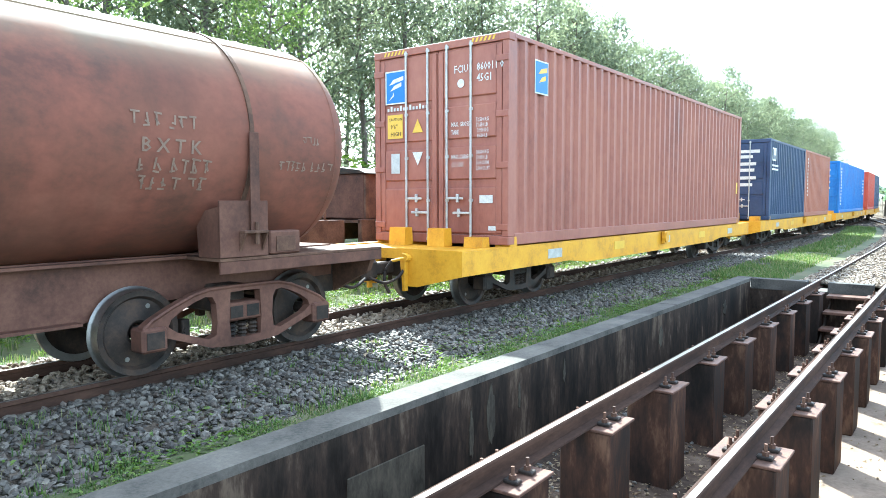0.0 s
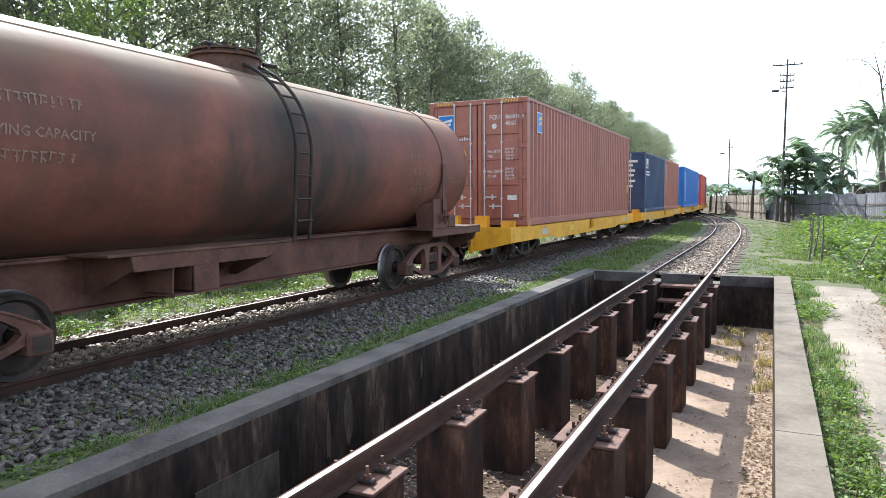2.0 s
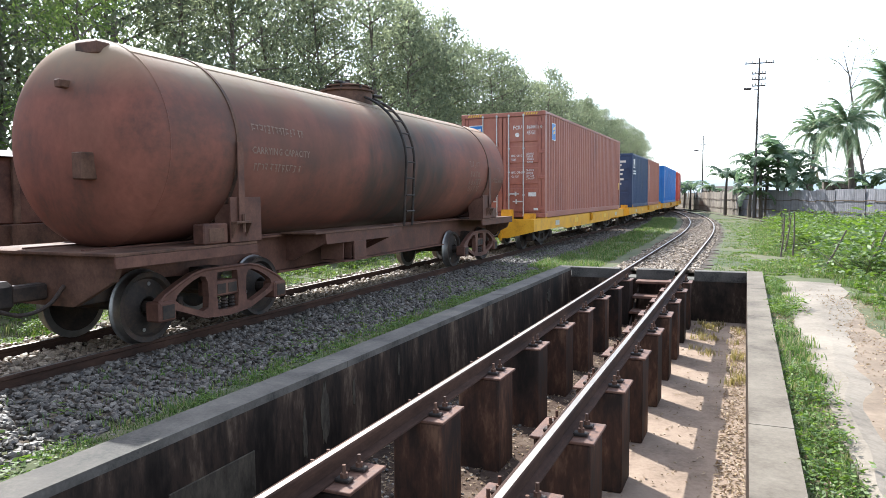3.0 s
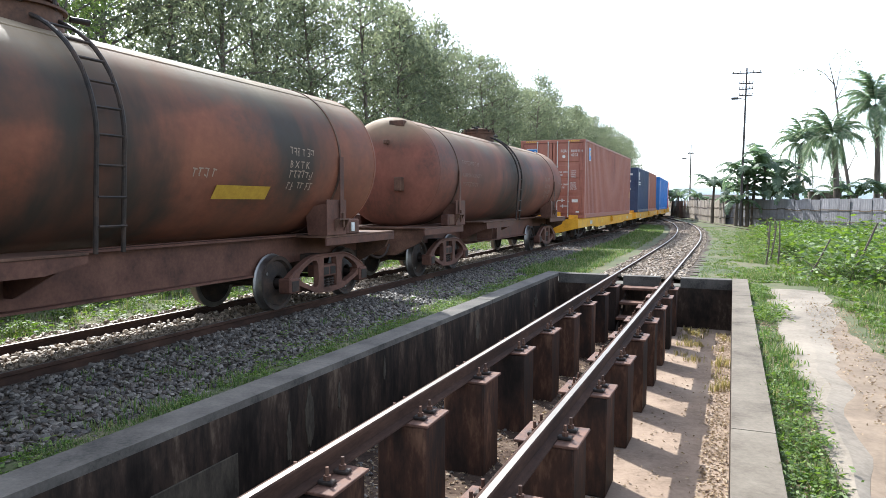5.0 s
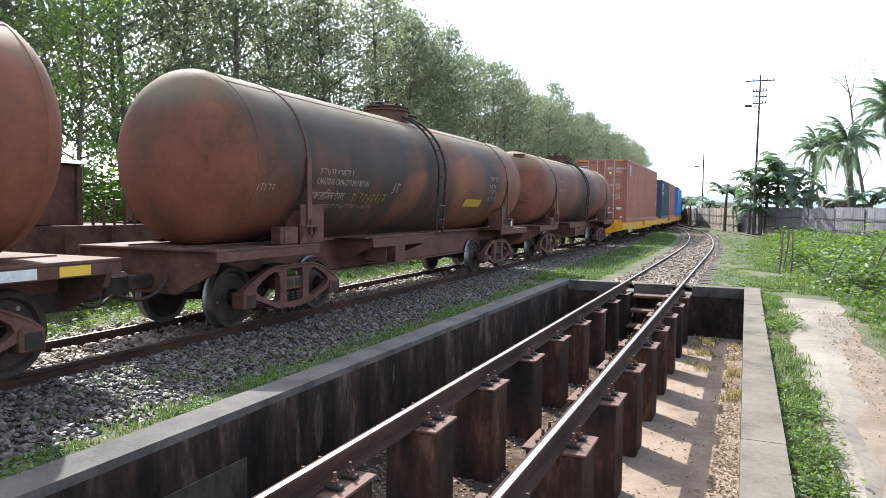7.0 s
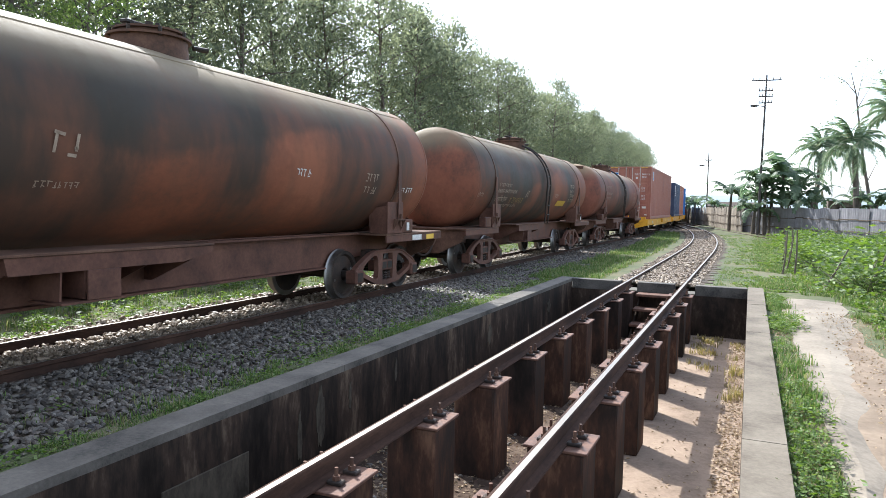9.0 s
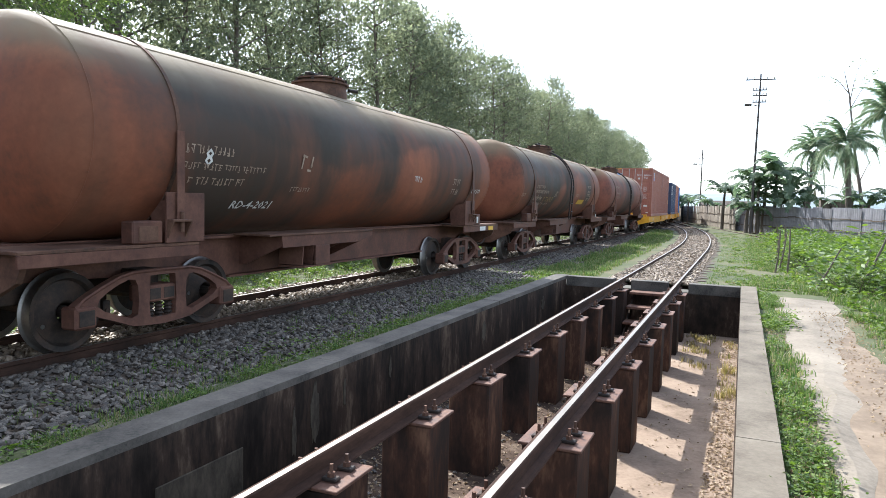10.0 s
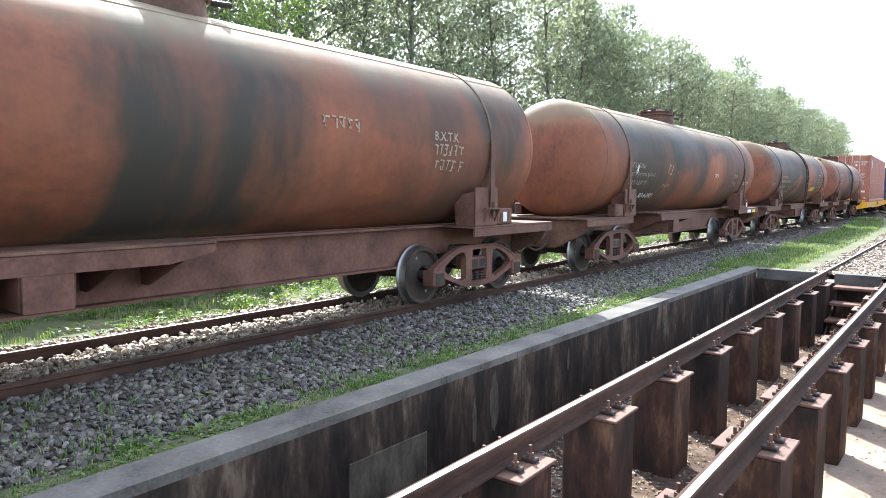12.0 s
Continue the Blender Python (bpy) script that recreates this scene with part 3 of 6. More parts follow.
def bogie(parent, yc, mat):
    """Cast side frames with three windows, spring nest, axle boxes, bolster; wheelsets go in the wagon."""
    for s in (-1, 1):
        bm = bmesh.new()
        lo, hi = s * 0.78, s * 0.865
        cell = [(-1.02, 0.34), (-1.02, 0.45), (-0.93, 0.51), (-0.74, 0.6), (-0.54, 0.68), (-0.38, 0.712), (-0.24, 0.715), (-0.24, 0.4), (-0.24, 0.165), (-0.38, 0.18), (-0.6, 0.26), (-0.8, 0.33)]
        hole = [(-0.79, 0.425), (-0.76, 0.485), (-0.66, 0.55), (-0.54, 0.605), (-0.43, 0.64), (-0.355, 0.63), (-0.32, 0.57), (-0.308, 0.4), (-0.322, 0.285), (-0.4, 0.258), (-0.56, 0.312), (-0.71, 0.368)]
        for q in (-1, 1):
            frame_plate(bm, [(yc - q * a, z) for a, z in cell], [(yc - q * a, z) for a, z in hole], lo, hi)
        mid = [(-0.24, 0.715), (0, 0.715), (0.24, 0.715), (0.24, 0.4), (0.24, 0.165), (0, 0.15), (-0.24, 0.165), (-0.24, 0.4)]
        gap = [(-0.165, 0.655), (0, 0.66), (0.165, 0.655), (0.18, 0.4), (0.165, 0.235), (0, 0.225), (-0.165, 0.235), (-0.18, 0.4)]
        frame_plate(bm, [(yc + a, z) for a, z in mid], [(yc + a, z) for a, z in gap], lo, hi)
        frame_ob = part("side_frame", bm, mat, parent)
        bm = bmesh.new()
        rim = [(-1.01, 0.44), (-0.93, 0.51), (-0.74, 0.6), (-0.54, 0.68), (-0.38, 0.712), (-0.24, 0.715), (0.24, 0.715), (0.38, 0.712), (0.54, 0.68), (0.74, 0.6), (0.93, 0.51), (1.01, 0.44)]
        tube(bm, [(s * 0.86, yc + a, z - 0.012) for a, z in rim], 0.018, 6)
        part("rim", bm, mat, frame_ob)
        for a in (-0.12, 0.0, 0.12):
            coil = []
            for k in range(5):
                coil += [(0.2 + k * 0.037, 0.03), (0.218 + k * 0.037, 0.05)]
            part("spring", lathe(bmesh.new(), coil, "z", (s * 0.8, yc + a, 0), 10), BLACK_IRON, parent)
        bm = bmesh.new()
        box(bm, min(s * 0.6, s * 0.85), max(s * 0.6, s * 0.85), yc - 0.2, yc + 0.2, 0.38, 0.55, 0.015)
        bolster = part("bolster_end", bm, mat, parent)
        # Thin black plates paint the shade of the two square recesses.
        for a in (-0.09, 0.09):
            bm = bmesh.new()
            box(bm, min(s * 0.852, s * 0.856), max(s * 0.852, s * 0.856), yc + a - 0.07, yc + a + 0.07, 0.41, 0.52, 0.004)
            part("pocket", bm, BLACK_IRON, bolster)
        for a in (-0.9, 0.9):
            bm = bmesh.new()
            box(bm, min(s * 0.7, s * 0.9), max(s * 0.7, s * 0.9), yc + a * 1.03 - 0.115, yc + a * 1.03 + 0.115, 0.235, 0.44, 0.02)
            ab = part("axle_box", bm, mat, parent)
            # Black plate on the solid box, painting the shade of its square opening.
            bm = bmesh.new()
            box(bm, min(s * 0.902, s * 0.908), max(s * 0.902, s * 0.908), yc + a * 1.03 - 0.08, yc + a * 1.03 + 0.08, 0.265, 0.405, 0.004)
            part("cover_plate", bm, BLACK_IRON, ab)
    bm = bmesh.new()
    box(bm, -0.66, 0.66, yc - 0.15, yc + 0.15, 0.44, 0.7, 0.02)
    part("bolster", bm, BLACK_IRON, parent)
    for a in (-0.46, 0.46):
        bm = bmesh.new()
        tube(bm, [(-0.62, yc + a, 0.32), (0.62, yc + a, 0.32)], 0.03, 8)
        for s in (-1, 1):
            box(bm, s * 0.56 - 0.05, s * 0.56 + 0.05, yc + a - 0.04, yc + a + 0.04, 0.22, 0.42, 0.01)
        part("brake_beam", bm, BLACK_IRON, parent)


def bent(points, n=5):
    """A smooth bent line through a few points."""
    P = [Vector(p) for p in points]
    P = [P[0] * 2 - P[1]] + P + [P[-1] * 2 - P[-2]]
    out = []
    for a, b, c, d in zip(P, P[1:], P[2:], P[3:]):
        for k in range(n):
            u = k / n
            out.append(tuple(0.5 * (2 * b + (c - a) * u + (2 * a - 5 * b + 4 * c - d) * u * u + (3 * b - a - 3 * c + d) * u ** 3)))
    return out + [tuple(P[-2])]


def coupler(parent, y, s):
    bm = bmesh.new()
    box(bm, -0.08, 0.08, min(y, y + s * 0.42), max(y, y + s * 0.42), 0.52, 0.68, 0.02)
    box(bm, -0.16, 0.14, min(y + s * 0.36, y + s * 0.66), max(y + s * 0.36, y + s * 0.66), 0.46, 0.74, 0.05)
    box(bm, -0.2, -0.1, min(y + s * 0.5, y + s * 0.72), max(y + s * 0.5, y + s * 0.72), 0.48, 0.72, 0.03)
    part("coupler", bm, BLACK_IRON, parent)
    bm = bmesh.new()
    pts = [(0.3, y, 0.66), (0.31, y + s * 0.18, 0.5), (0.28, y + s * 0.42, 0.44), (0.24, y + s * 0.66, 0.52)]
    tube(bm, bent(pts), 0.02, 8)
    part("brake_hose", bm, BLACK_IRON, parent)


def tank_wagon(label, barrel, ladder):
    e = thing("tank_wagon", label, "railway wagon", "tank wagons")
    R, zc, yl, dep = 1.07, 2.045, 5.08, 0.46
    bm = bmesh.new()
    prof = [(-yl - dep * math.cos(a), R * math.sin(a)) for a in np.linspace(0, math.pi / 2, 10)]
    prof += [(y, R) for y in (-4.05, -4.02, -1.5, 1.5, 4.02, 4.05)]
    prof += [(yl + dep * math.cos(a), R * math.sin(a)) for a in np.linspace(math.pi / 2, 0, 10)]
    lathe(bm, prof, "y", (0, 0, zc), 72)
    part("barrel", bm, barrel, e, "mottled red-brown tank shell with dark oil stains", True)
    for y in (-4.1, 4.05):
        bm = bmesh.new()
        lathe(bm, [(y - 0.022, R), (y - 0.022, R + 0.012), (y + 0.022, R + 0.012), (y + 0.022, R)], "y", (0, 0, zc), 72)
        part("strap", bm, RUST, e, "thin rusty steel strap")
    for y in (-yl, yl):
        bm = bmesh.new()
        lathe(bm, [(y - 0.008, R), (y, R + 0.006), (y + 0.008, R)], "y", (0, 0, zc), 72)
        part("weld_seam", bm, barrel, e)
    bm = bmesh.new()
    for s in (-1, 1):
        a = radians(57)
        box(bm, s * R * math.cos(a) - 0.006, s * R * math.cos(a) + 0.006, -yl, yl, zc + R * math.sin(a) - 0.006, zc + R * math.sin(a) + 0.005)
    part("longitudinal_seam", bm, barrel, e)
    # filling dome
    bm = bmesh.new()
    top = zc + R
    lathe(bm, [(top - 0.12, 0.43), (top + 0.13, 0.41), (top + 0.13, 0.455), (top + 0.155, 0.455), (top + 0.157, 0.36), (top + 0.205, 0.35), (top + 0.205, 0.385), (top + 0.228, 0.385), (top + 0.232, 0.24), (top + 0.265, 0.2), (top + 0.285, 0)], "z", (0, 0, 0), 32)
    dome = part("filling_dome", bm, RUST, e, "", True)
    bm = bmesh.new()
    for k in range(8):
        a = k * math.pi / 4
        c, d = math.cos(a + 0.3), math.sin(a + 0.3)
        tube(bm, [(0.415 * c, 0.415 * d, top + 0.12), (0.415 * c, 0.415 * d, top + 0.215)], 0.02, 6)
        tube(bm, [(0.33 * c, 0.33 * d, top + 0.22), (0.33 * c, 0.33 * d, top + 0.262)], 0.026, 6)
    box(bm, -0.05, 0.05, -0.36, 0.36, top + 0.25, top + 0.295, 0.01)
    tube(bm, [(0.0, 0.0, top + 0.28), (0.0, 0.0, top + 0.34)], 0.045, 10)
    tube(bm, [(0.3, 0.36, top + 0.1), (0.36, 0.53, top + 0.1)], 0.03, 8)
    part("lid_clamp", bm, BLACK_IRON, dome)
    if ladder:
        for s in (-1, 1):
            for off in (-0.12, 0.18):
                bm = bmesh.new()
                pts = [(s * (R + 0.09) * math.cos(a), off, zc + (R + 0.09) * math.sin(a)) for a in np.linspace(radians(84), radians(-8), 15)] + [(s * 1.1, off, 1.0)]
                tube(bm, pts, 0.022, 8)
                part("ladder_rail", bm, BLACK_IRON, e)
            for a in np.linspace(radians(72), radians(0), 7):
                bm = bmesh.new()
                x, z = s * (R + 0.09) * math.cos(a), zc + (R + 0.09) * math.sin(a)
                tube(bm, [(x, -0.12, z), (x, 0.18, z)], 0.014, 6)
                part("ladder_rung", bm, BLACK_IRON, e)
            for z in (1.78, 1.5, 1.24):
                bm = bmesh.new()
                tube(bm, [(s * 1.15, -0.12, z), (s * 1.15, 0.18, z)], 0.014, 6)
                part("ladder_rung", bm, BLACK_IRON, e)
    # underframe
    belly = [(-5.6, 1.0), (-5.6, 0.66), (-5.0, 0.64), (-3.4, 0.58), (-2.8, 0.48), (2.8, 0.48), (3.4, 0.58), (5.0, 0.64), (5.6, 0.66), (5.6, 1.0)]
    for s in (-1, 1):
        sill = part("sill_web", slab(bmesh.new(), belly, s * 0.4, s * 0.44), RUST_RED, e)
        part("flange", box(bmesh.new(), min(s * 0.442, s * 0.56), max(s * 0.442, s * 0.56), -2.75, 2.75, 0.48, 0.505), RUST_RED, sill)
        part("flange", box(bmesh.new(), min(s * 0.442, s * 0.56), max(s * 0.442, s * 0.56), -3.7, 3.7, 0.965, 0.99), RUST_RED, sill)
    for s in (-1, 1):
        bm = bmesh.new()
        y0, y1 = sorted((s * (3.7 if s > 0 else 3.8), s * 5.78))
        box(bm, -1.06, 1.06, y0, y1, 0.955, 0.985, 0.004)
        plat = part("end_platform", bm, RUST, e, "flat rusty end deck plate")
        for q in (-1, 1):
            bm = bmesh.new()
            box(bm, min(q * 1.03, q * 1.06), max(q * 1.03, q * 1.06), y0, y1 - 0.002, 0.845, 0.953, 0.004)
            part("edge_channel", bm, RUST_RED, plat)
        bm = bmesh.new()
        slab(bm, [(-1.05, 0.95), (-0.95, 0.72), (-0.42, 0.46), (0.42, 0.46), (0.95, 0.72), (1.05, 0.95)], s * 5.66, s * 5.72, "y")
        part("headstock", bm, RUST, e)
        bm = bmesh.new()
        box(bm, -0.42, 0.42, min(s * 5.0, s * 5.655), max(s * 5.0, s * 5.655), 0.46, 0.95, 0.01)
        part("draft_box", bm, BLACK_IRON, e)
        for q in (-1, 1):
            bm = bmesh.new()
            yb = 4.05 if s > 0 else -4.1
            arc = [(q * R * math.cos(a), zc - R * math.sin(a)) for a in np.linspace(radians(37), radians(47), 5)]
            slab(bm, [(q * 1.06, 0.99), (q * 1.06, 1.44)] + [(x * 1.0, z) for x, z in arc] + [(q * 0.76, 0.99)], *sorted((yb - s * 0.36, yb - s * 0.31)), "y")
            slab(bm, [(q * 1.06, 0.99), (q * 1.06, 1.44)] + [(x * 1.0, z) for x, z in arc] + [(q * 0.76, 0.99)], yb - 0.03, yb + 0.03, "y")
            a0, a1 = sorted((yb - s * 0.36, yb + s * 0.16))
            box(bm, min(q * 1.05, q * 1.075), max(q * 1.05, q * 1.075), a0, a1, 0.99, 1.49, 0.004)
            part("saddle", bm, RUST_RED, e)
            b0, b1 = sorted((yb + s * 0.19, yb + s * 0.56))
            lug = part("lug", box(bmesh.new(), min(q * 0.9, q * 1.06), max(q * 0.9, q * 1.06), b0, b1, 0.99, 1.21, 0.015), RUST_RED, e)
            part("inset", box(bmesh.new(), min(q * 1.063, q * 1.068), max(q * 1.063, q * 1.068), b0 + 0.07, b1 - 0.07, 1.02, 1.16, 0.002), RUST, lug)
            bm = bmesh.new()
            box(bm, min(q * 1.078, q * 1.16), max(q * 1.078, q * 1.16), yb - 0.16, yb + 0.1, 1.2, 1.225, 0.004)
            slab(bm, [(q * 1.078, 1.04), (q * 1.078, 1.2), (q * 1.16, 1.2)], yb - 0.16, yb - 0.14, "y")
            slab(bm, [(q * 1.078, 1.04), (q * 1.078, 1.2), (q * 1.16, 1.2)], yb + 0.08, yb + 0.1, "y")
            tube(bm, [(q * 1.12, yb, 1.1), (q * 1.12, yb, 1.3)], 0.02, 6)
            part("strap_anchor", bm, RUST, e)
            # strap tail between ring and anchor
            bm = bmesh.new()
            box(bm, min(q * 1.09, q * 1.105), max(q * 1.09, q * 1.105), yb - 0.05, yb + 0.05, 1.22, 2.1, 0.003)
            part("strap_tail", bm, RUST_RED, e)
        coupler(e, s * 5.72, s)
        bogie(e, s * 4.1, RUST_RED)
        for a in (-0.9, 0.9):
            wheelset(e, s * 4.1 + a)
    for q in (-1, 1):
        bm = bmesh.new()
        box(bm, min(q * 0.57, q * 1.12), max(q * 0.57, q * 1.12), -2.7, -0.2, 0.995, 1.02, 0.004)
        step = part("side_step", bm, RUST, e, "narrow side step plate on brackets")
        bm = bmesh.new()
        slab(bm, [(-2.45, 0.992), (-2.42, 0.85), (-0.62, 0.85), (-0.202, 0.93), (-0.202, 0.992)], q * 1.08, q * 1.105)
        part("edge_channel", bm, RUST_RED, step)
        for y in (-2.42, -1.02, -0.5):
            bm = bmesh.new()
            slab(bm, [(q * 0.445, 0.62), (q * 0.55, 0.62), (q * 1.078, 0.86), (q * 1.078, 0.992), (q * 0.445, 0.992)], y - 0.012, y + 0.012, "y")
            part("bracket", bm, RUST_RED, step)
        bm = bmesh.new()
        for y in (-1.95, -1.72, -1.36):
            slab(bm, [(q * 0.7, 0.6), (q * 1.06, 0.6), (q * 1.078, 0.85), (q * 0.7, 0.992)], y - 0.01, y + 0.01, "y")
        box(bm, min(q * 1.085, q * 1.112), max(q * 1.085, q * 1.112), -1.72, -1.38, 0.59, 0.848, 0.004)
        box(bm, min(q * 0.7, q * 1.115), max(q * 0.7, q * 1.115), -1.98, -1.33, 0.57, 0.588)
        part("hanger", bm, RUST_RED, step, "folded steel hanger under the step")
    bm = bmesh.new()
    lathe(bm, [(-0.35, 0), (-0.33, 0.13), (0.33, 0.13), (0.35, 0)], "y", (0.1, 1.4, 0.62), 16)
    part("brake_cylinder", bm, BLACK_IRON, e)
    return e


def on_tank(y, deg, side=1):
    """A pose for lettering on the shell's east side, at a height given as degrees above the middle; reads along +y."""
    a = radians(deg)
    r = 1.0745
    return Matrix.Translation((side * r * math.cos(a), y, 2.045 + r * math.sin(a))) @ Matrix(((0, -math.sin(a), math.cos(a), 0), (1, 0, 0, 0), (0, math.cos(a), math.sin(a), 0), (0, 0, 0, 1)))


def stencil(parent, y, deg, text, size, mat, narrow=1.0):
    return lettering("stencil", text, size, on_tank(y, deg) @ Matrix.Diagonal((narrow, 1, 1, 1)), parent, mat, "stencilled lettering on the tank shell")


def bars(parent, y, deg, width, height, mat, count=7):
    """Illegible painted writing: short plain bars of its size."""
    bm = bmesh.new()
    rnd = random.Random(int((y + 50) * 100 + deg))
    x, t = 0.0, height * 0.13

    def stroke(x0, z0, x1, z1):
        d = Vector((x1 - x0, z1 - z0))
        n = Vector((-d.y, d.x)).normalized() * t / 2
        bm.faces.new([bm.verts.new((px, pz, 0)) for px, pz in ((x0 - n.x, z0 - n.y), (x1 - n.x, z1 - n.y), (x1 + n.x, z1 + n.y), (x0 + n.x, z0 + n.y))])

    while x < width:
        w = height * rnd.uniform(0.45, 0.7)
        top = height * rnd.uniform(0.85, 1.0)
        kind = rnd.random()
        if kind < 0.75:
            stroke(x, top, x + w, top * rnd.uniform(0.9, 1.0))
        a = x + w * rnd.uniform(0.2, 0.9)
        stroke(a, top, a + w * rnd.uniform(-0.15, 0.15), height * rnd.uniform(0, 0.3))
        if kind > 0.3:
            b = x + w * rnd.uniform(0.0, 0.5)
            stroke(b, height * rnd.uniform(0.35, 0.7), b + w * rnd.uniform(0.3, 0.6), height * rnd.uniform(0.1, 0.5))
        if kind > 0.65:
            stroke(x, height * 0.1, x + w * 0.7, height * rnd.uniform(0, 0.25))
        x += w + height * (rnd.uniform(0.1, 0.2) if rnd.random() < 0.8 else 0.5)
    ob = tagged(part("writing", bm, mat, parent, "worn illegible painted writing"), kind="stuff")
    ob.matrix_basis = on_tank(y, deg)
    return ob


RED_A = [(0.112, 0.047, 0.032), (0.2, 0.073, 0.047), (0.255, 0.1, 0.065)]
RED_B = [(0.1, 0.043, 0.025), (0.185, 0.067, 0.037), (0.24, 0.094, 0.052)]
RED_C = [(0.11, 0.044, 0.024), (0.195, 0.067, 0.033), (0.255, 0.095, 0.049)]
STAIN = (0.037, 0.033, 0.025)
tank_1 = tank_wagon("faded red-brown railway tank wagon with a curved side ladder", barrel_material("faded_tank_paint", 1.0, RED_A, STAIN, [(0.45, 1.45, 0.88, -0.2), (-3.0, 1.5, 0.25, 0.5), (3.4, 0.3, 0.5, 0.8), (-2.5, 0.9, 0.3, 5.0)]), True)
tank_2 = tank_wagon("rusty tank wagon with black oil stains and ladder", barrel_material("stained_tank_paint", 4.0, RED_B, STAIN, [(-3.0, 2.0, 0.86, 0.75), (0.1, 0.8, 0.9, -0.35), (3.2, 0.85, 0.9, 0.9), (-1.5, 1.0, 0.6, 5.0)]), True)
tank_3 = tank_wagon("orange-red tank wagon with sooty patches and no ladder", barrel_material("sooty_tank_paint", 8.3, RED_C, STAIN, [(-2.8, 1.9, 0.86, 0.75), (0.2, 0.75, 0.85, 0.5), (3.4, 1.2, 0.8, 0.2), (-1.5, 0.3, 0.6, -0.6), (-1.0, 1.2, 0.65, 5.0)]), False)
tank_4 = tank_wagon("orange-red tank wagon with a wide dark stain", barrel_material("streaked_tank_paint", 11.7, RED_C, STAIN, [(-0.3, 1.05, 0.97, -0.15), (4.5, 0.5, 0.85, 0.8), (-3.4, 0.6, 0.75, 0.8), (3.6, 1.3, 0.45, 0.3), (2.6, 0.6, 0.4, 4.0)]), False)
for y, z, w, hh, lab in ((-5.5, 1.8, 0.14, 0.26, "small rusty bracket on the tank end"), (-5.2, 2.97, 0.3, 0.12, "rusty lifting lug on the tank end"), (-5.45, 2.6, 0.08, 0.08, "small stub on the tank end")):
    bm = bmesh.new()
    xx = 0.35 if z < 2 else 0.1
    box(bm, xx, xx + w, y - 0.12, y + 0.05, z - hh / 2, z + hh / 2, 0.01)
    part("end_fitting", bm, RUST, tank_1, lab)
bars(tank_1, 2.92, 1, 0.55, 0.12, OLD_PAINT)
stencil(tank_1, 3.0, -9, "B X T K", 0.16, OLD_PAINT)
bars(tank_1, 2.98, -18, 0.58, 0.13, OLD_PAINT)
bars(tank_1, 3.0, -26, 0.58, 0.13, OLD_PAINT)
bars(tank_1, 4.37, -15, 0.65, 0.1, OLD_PAINT)
bars(tank_1, 4.65, -1, 0.2, 0.08, OLD_PAINT)
bars(tank_1, -3.84, 10, 1.0, 0.1, OLD_PAINT)
stencil(tank_1, -3.87, -3, "CARRYING CAPACITY", 0.115, OLD_PAINT)
bars(tank_1, -3.82, -14, 0.9, 0.1, OLD_PAINT)
bars(tank_2, -3.8, -8, 0.82, 0.09, FADED)
stencil(tank_2, -3.86, -15, "CARRYING CAPACITY-2997 M.TON", 0.125, FADED, 0.7)
stencil(tank_2, -3.9, -26.5, "\u09c7\u0995\u09c7\u09b0\u09be\u09bf\u09b8\u09a8 \u09c8\u09a4\u09b2", 0.17, FADED, 0.8)
bars(tank_2, -2.88, -29, 1.0, 0.17, OCHRE_WORN)
bars(tank_2, -3.7, -34, 1.5, 0.07, FADED)
bars(tank_2, -1.7, -20, 0.14, 0.2, FADED)
bars(tank_2, -5.05, -22, 0.3, 0.1, FADED)
bars(tank_2, 2.85, 0, 0.5, 0.11, FADED)
stencil(tank_2, 2.85, -8, "B X T K", 0.13, FADED)
bars(tank_2, 2.85, -16, 0.5, 0.12, FADED)
bars(tank_2, 2.85, -24, 0.5, 0.12, FADED)
bars(tank_2, 1.15, -18, 0.35, 0.12, FADED)
bars(tank_3, -4.0, -8, 0.75, 0.1, FADED)
stencil(tank_3, -3.72, -14, "8", 0.26, WHITE)
bars(tank_3, -4.0, -17, 1.3, 0.08, FADED)
bars(tank_3, -3.9, -26, 0.85, 0.1, FADED)
stencil(tank_3, -3.07, -42, "RD-4-2021", 0.17, WHITE)
bars(tank_3, -2.0, -13, 0.16, 0.22, FADED)
bars(tank_3, -2.1, -28, 0.4, 0.07, FADED)
bars(tank_3, 1.33, -14, 0.32, 0.11, WHITE)
bars(tank_3, 3.05, -14, 0.35, 0.13, FADED)
bars(tank_3, 3.05, -24, 0.35, 0.13, FADED)
stencil(tank_4, 2.83, 0, "B.X.T.K", 0.15, FADED)
bars(tank_4, 2.83, -10, 0.56, 0.15, FADED)
bars(tank_4, 2.87, -20, 0.56, 0.15, FADED)
bars(tank_4, 1.05, 0, 0.45, 0.14, FADED)
bars(tank_4, -2.6, 14, 0.25, 0.18, FADED)
bm = bmesh.new()
box(bm, -0.1, 0.86, 0, 0.18, 0, 0.002)
patch = part("paint_patch", bm, OCHRE, tank_2, "yellow painted block")
patch.matrix_basis = on_tank(1.65, -31)
for w in (tank_3, tank_4, tank_2):
    bm = bmesh.new()
    box(bm, 1.069, 1.074, 4.36, 4.45, 1.03, 1.16)
    part("label_plate", bm, WHITE, w, "small white wagon label")

for y0, y1, mt, lab in ((4.6, 4.95, WHITE, "worn white paint mark on the deck edge"), (5.15, 5.45, SIGNYELLOW, "worn yellow paint mark on the deck edge")):
    bm = bmesh.new()
    box(bm, 1.0605, 1.0635, y0, y1, 0.858, 0.945)
    part("paint_mark", bm, mt, tank_3, lab)
bars(tank_3, 4.15, -22, 0.45, 0.1, WHITE)


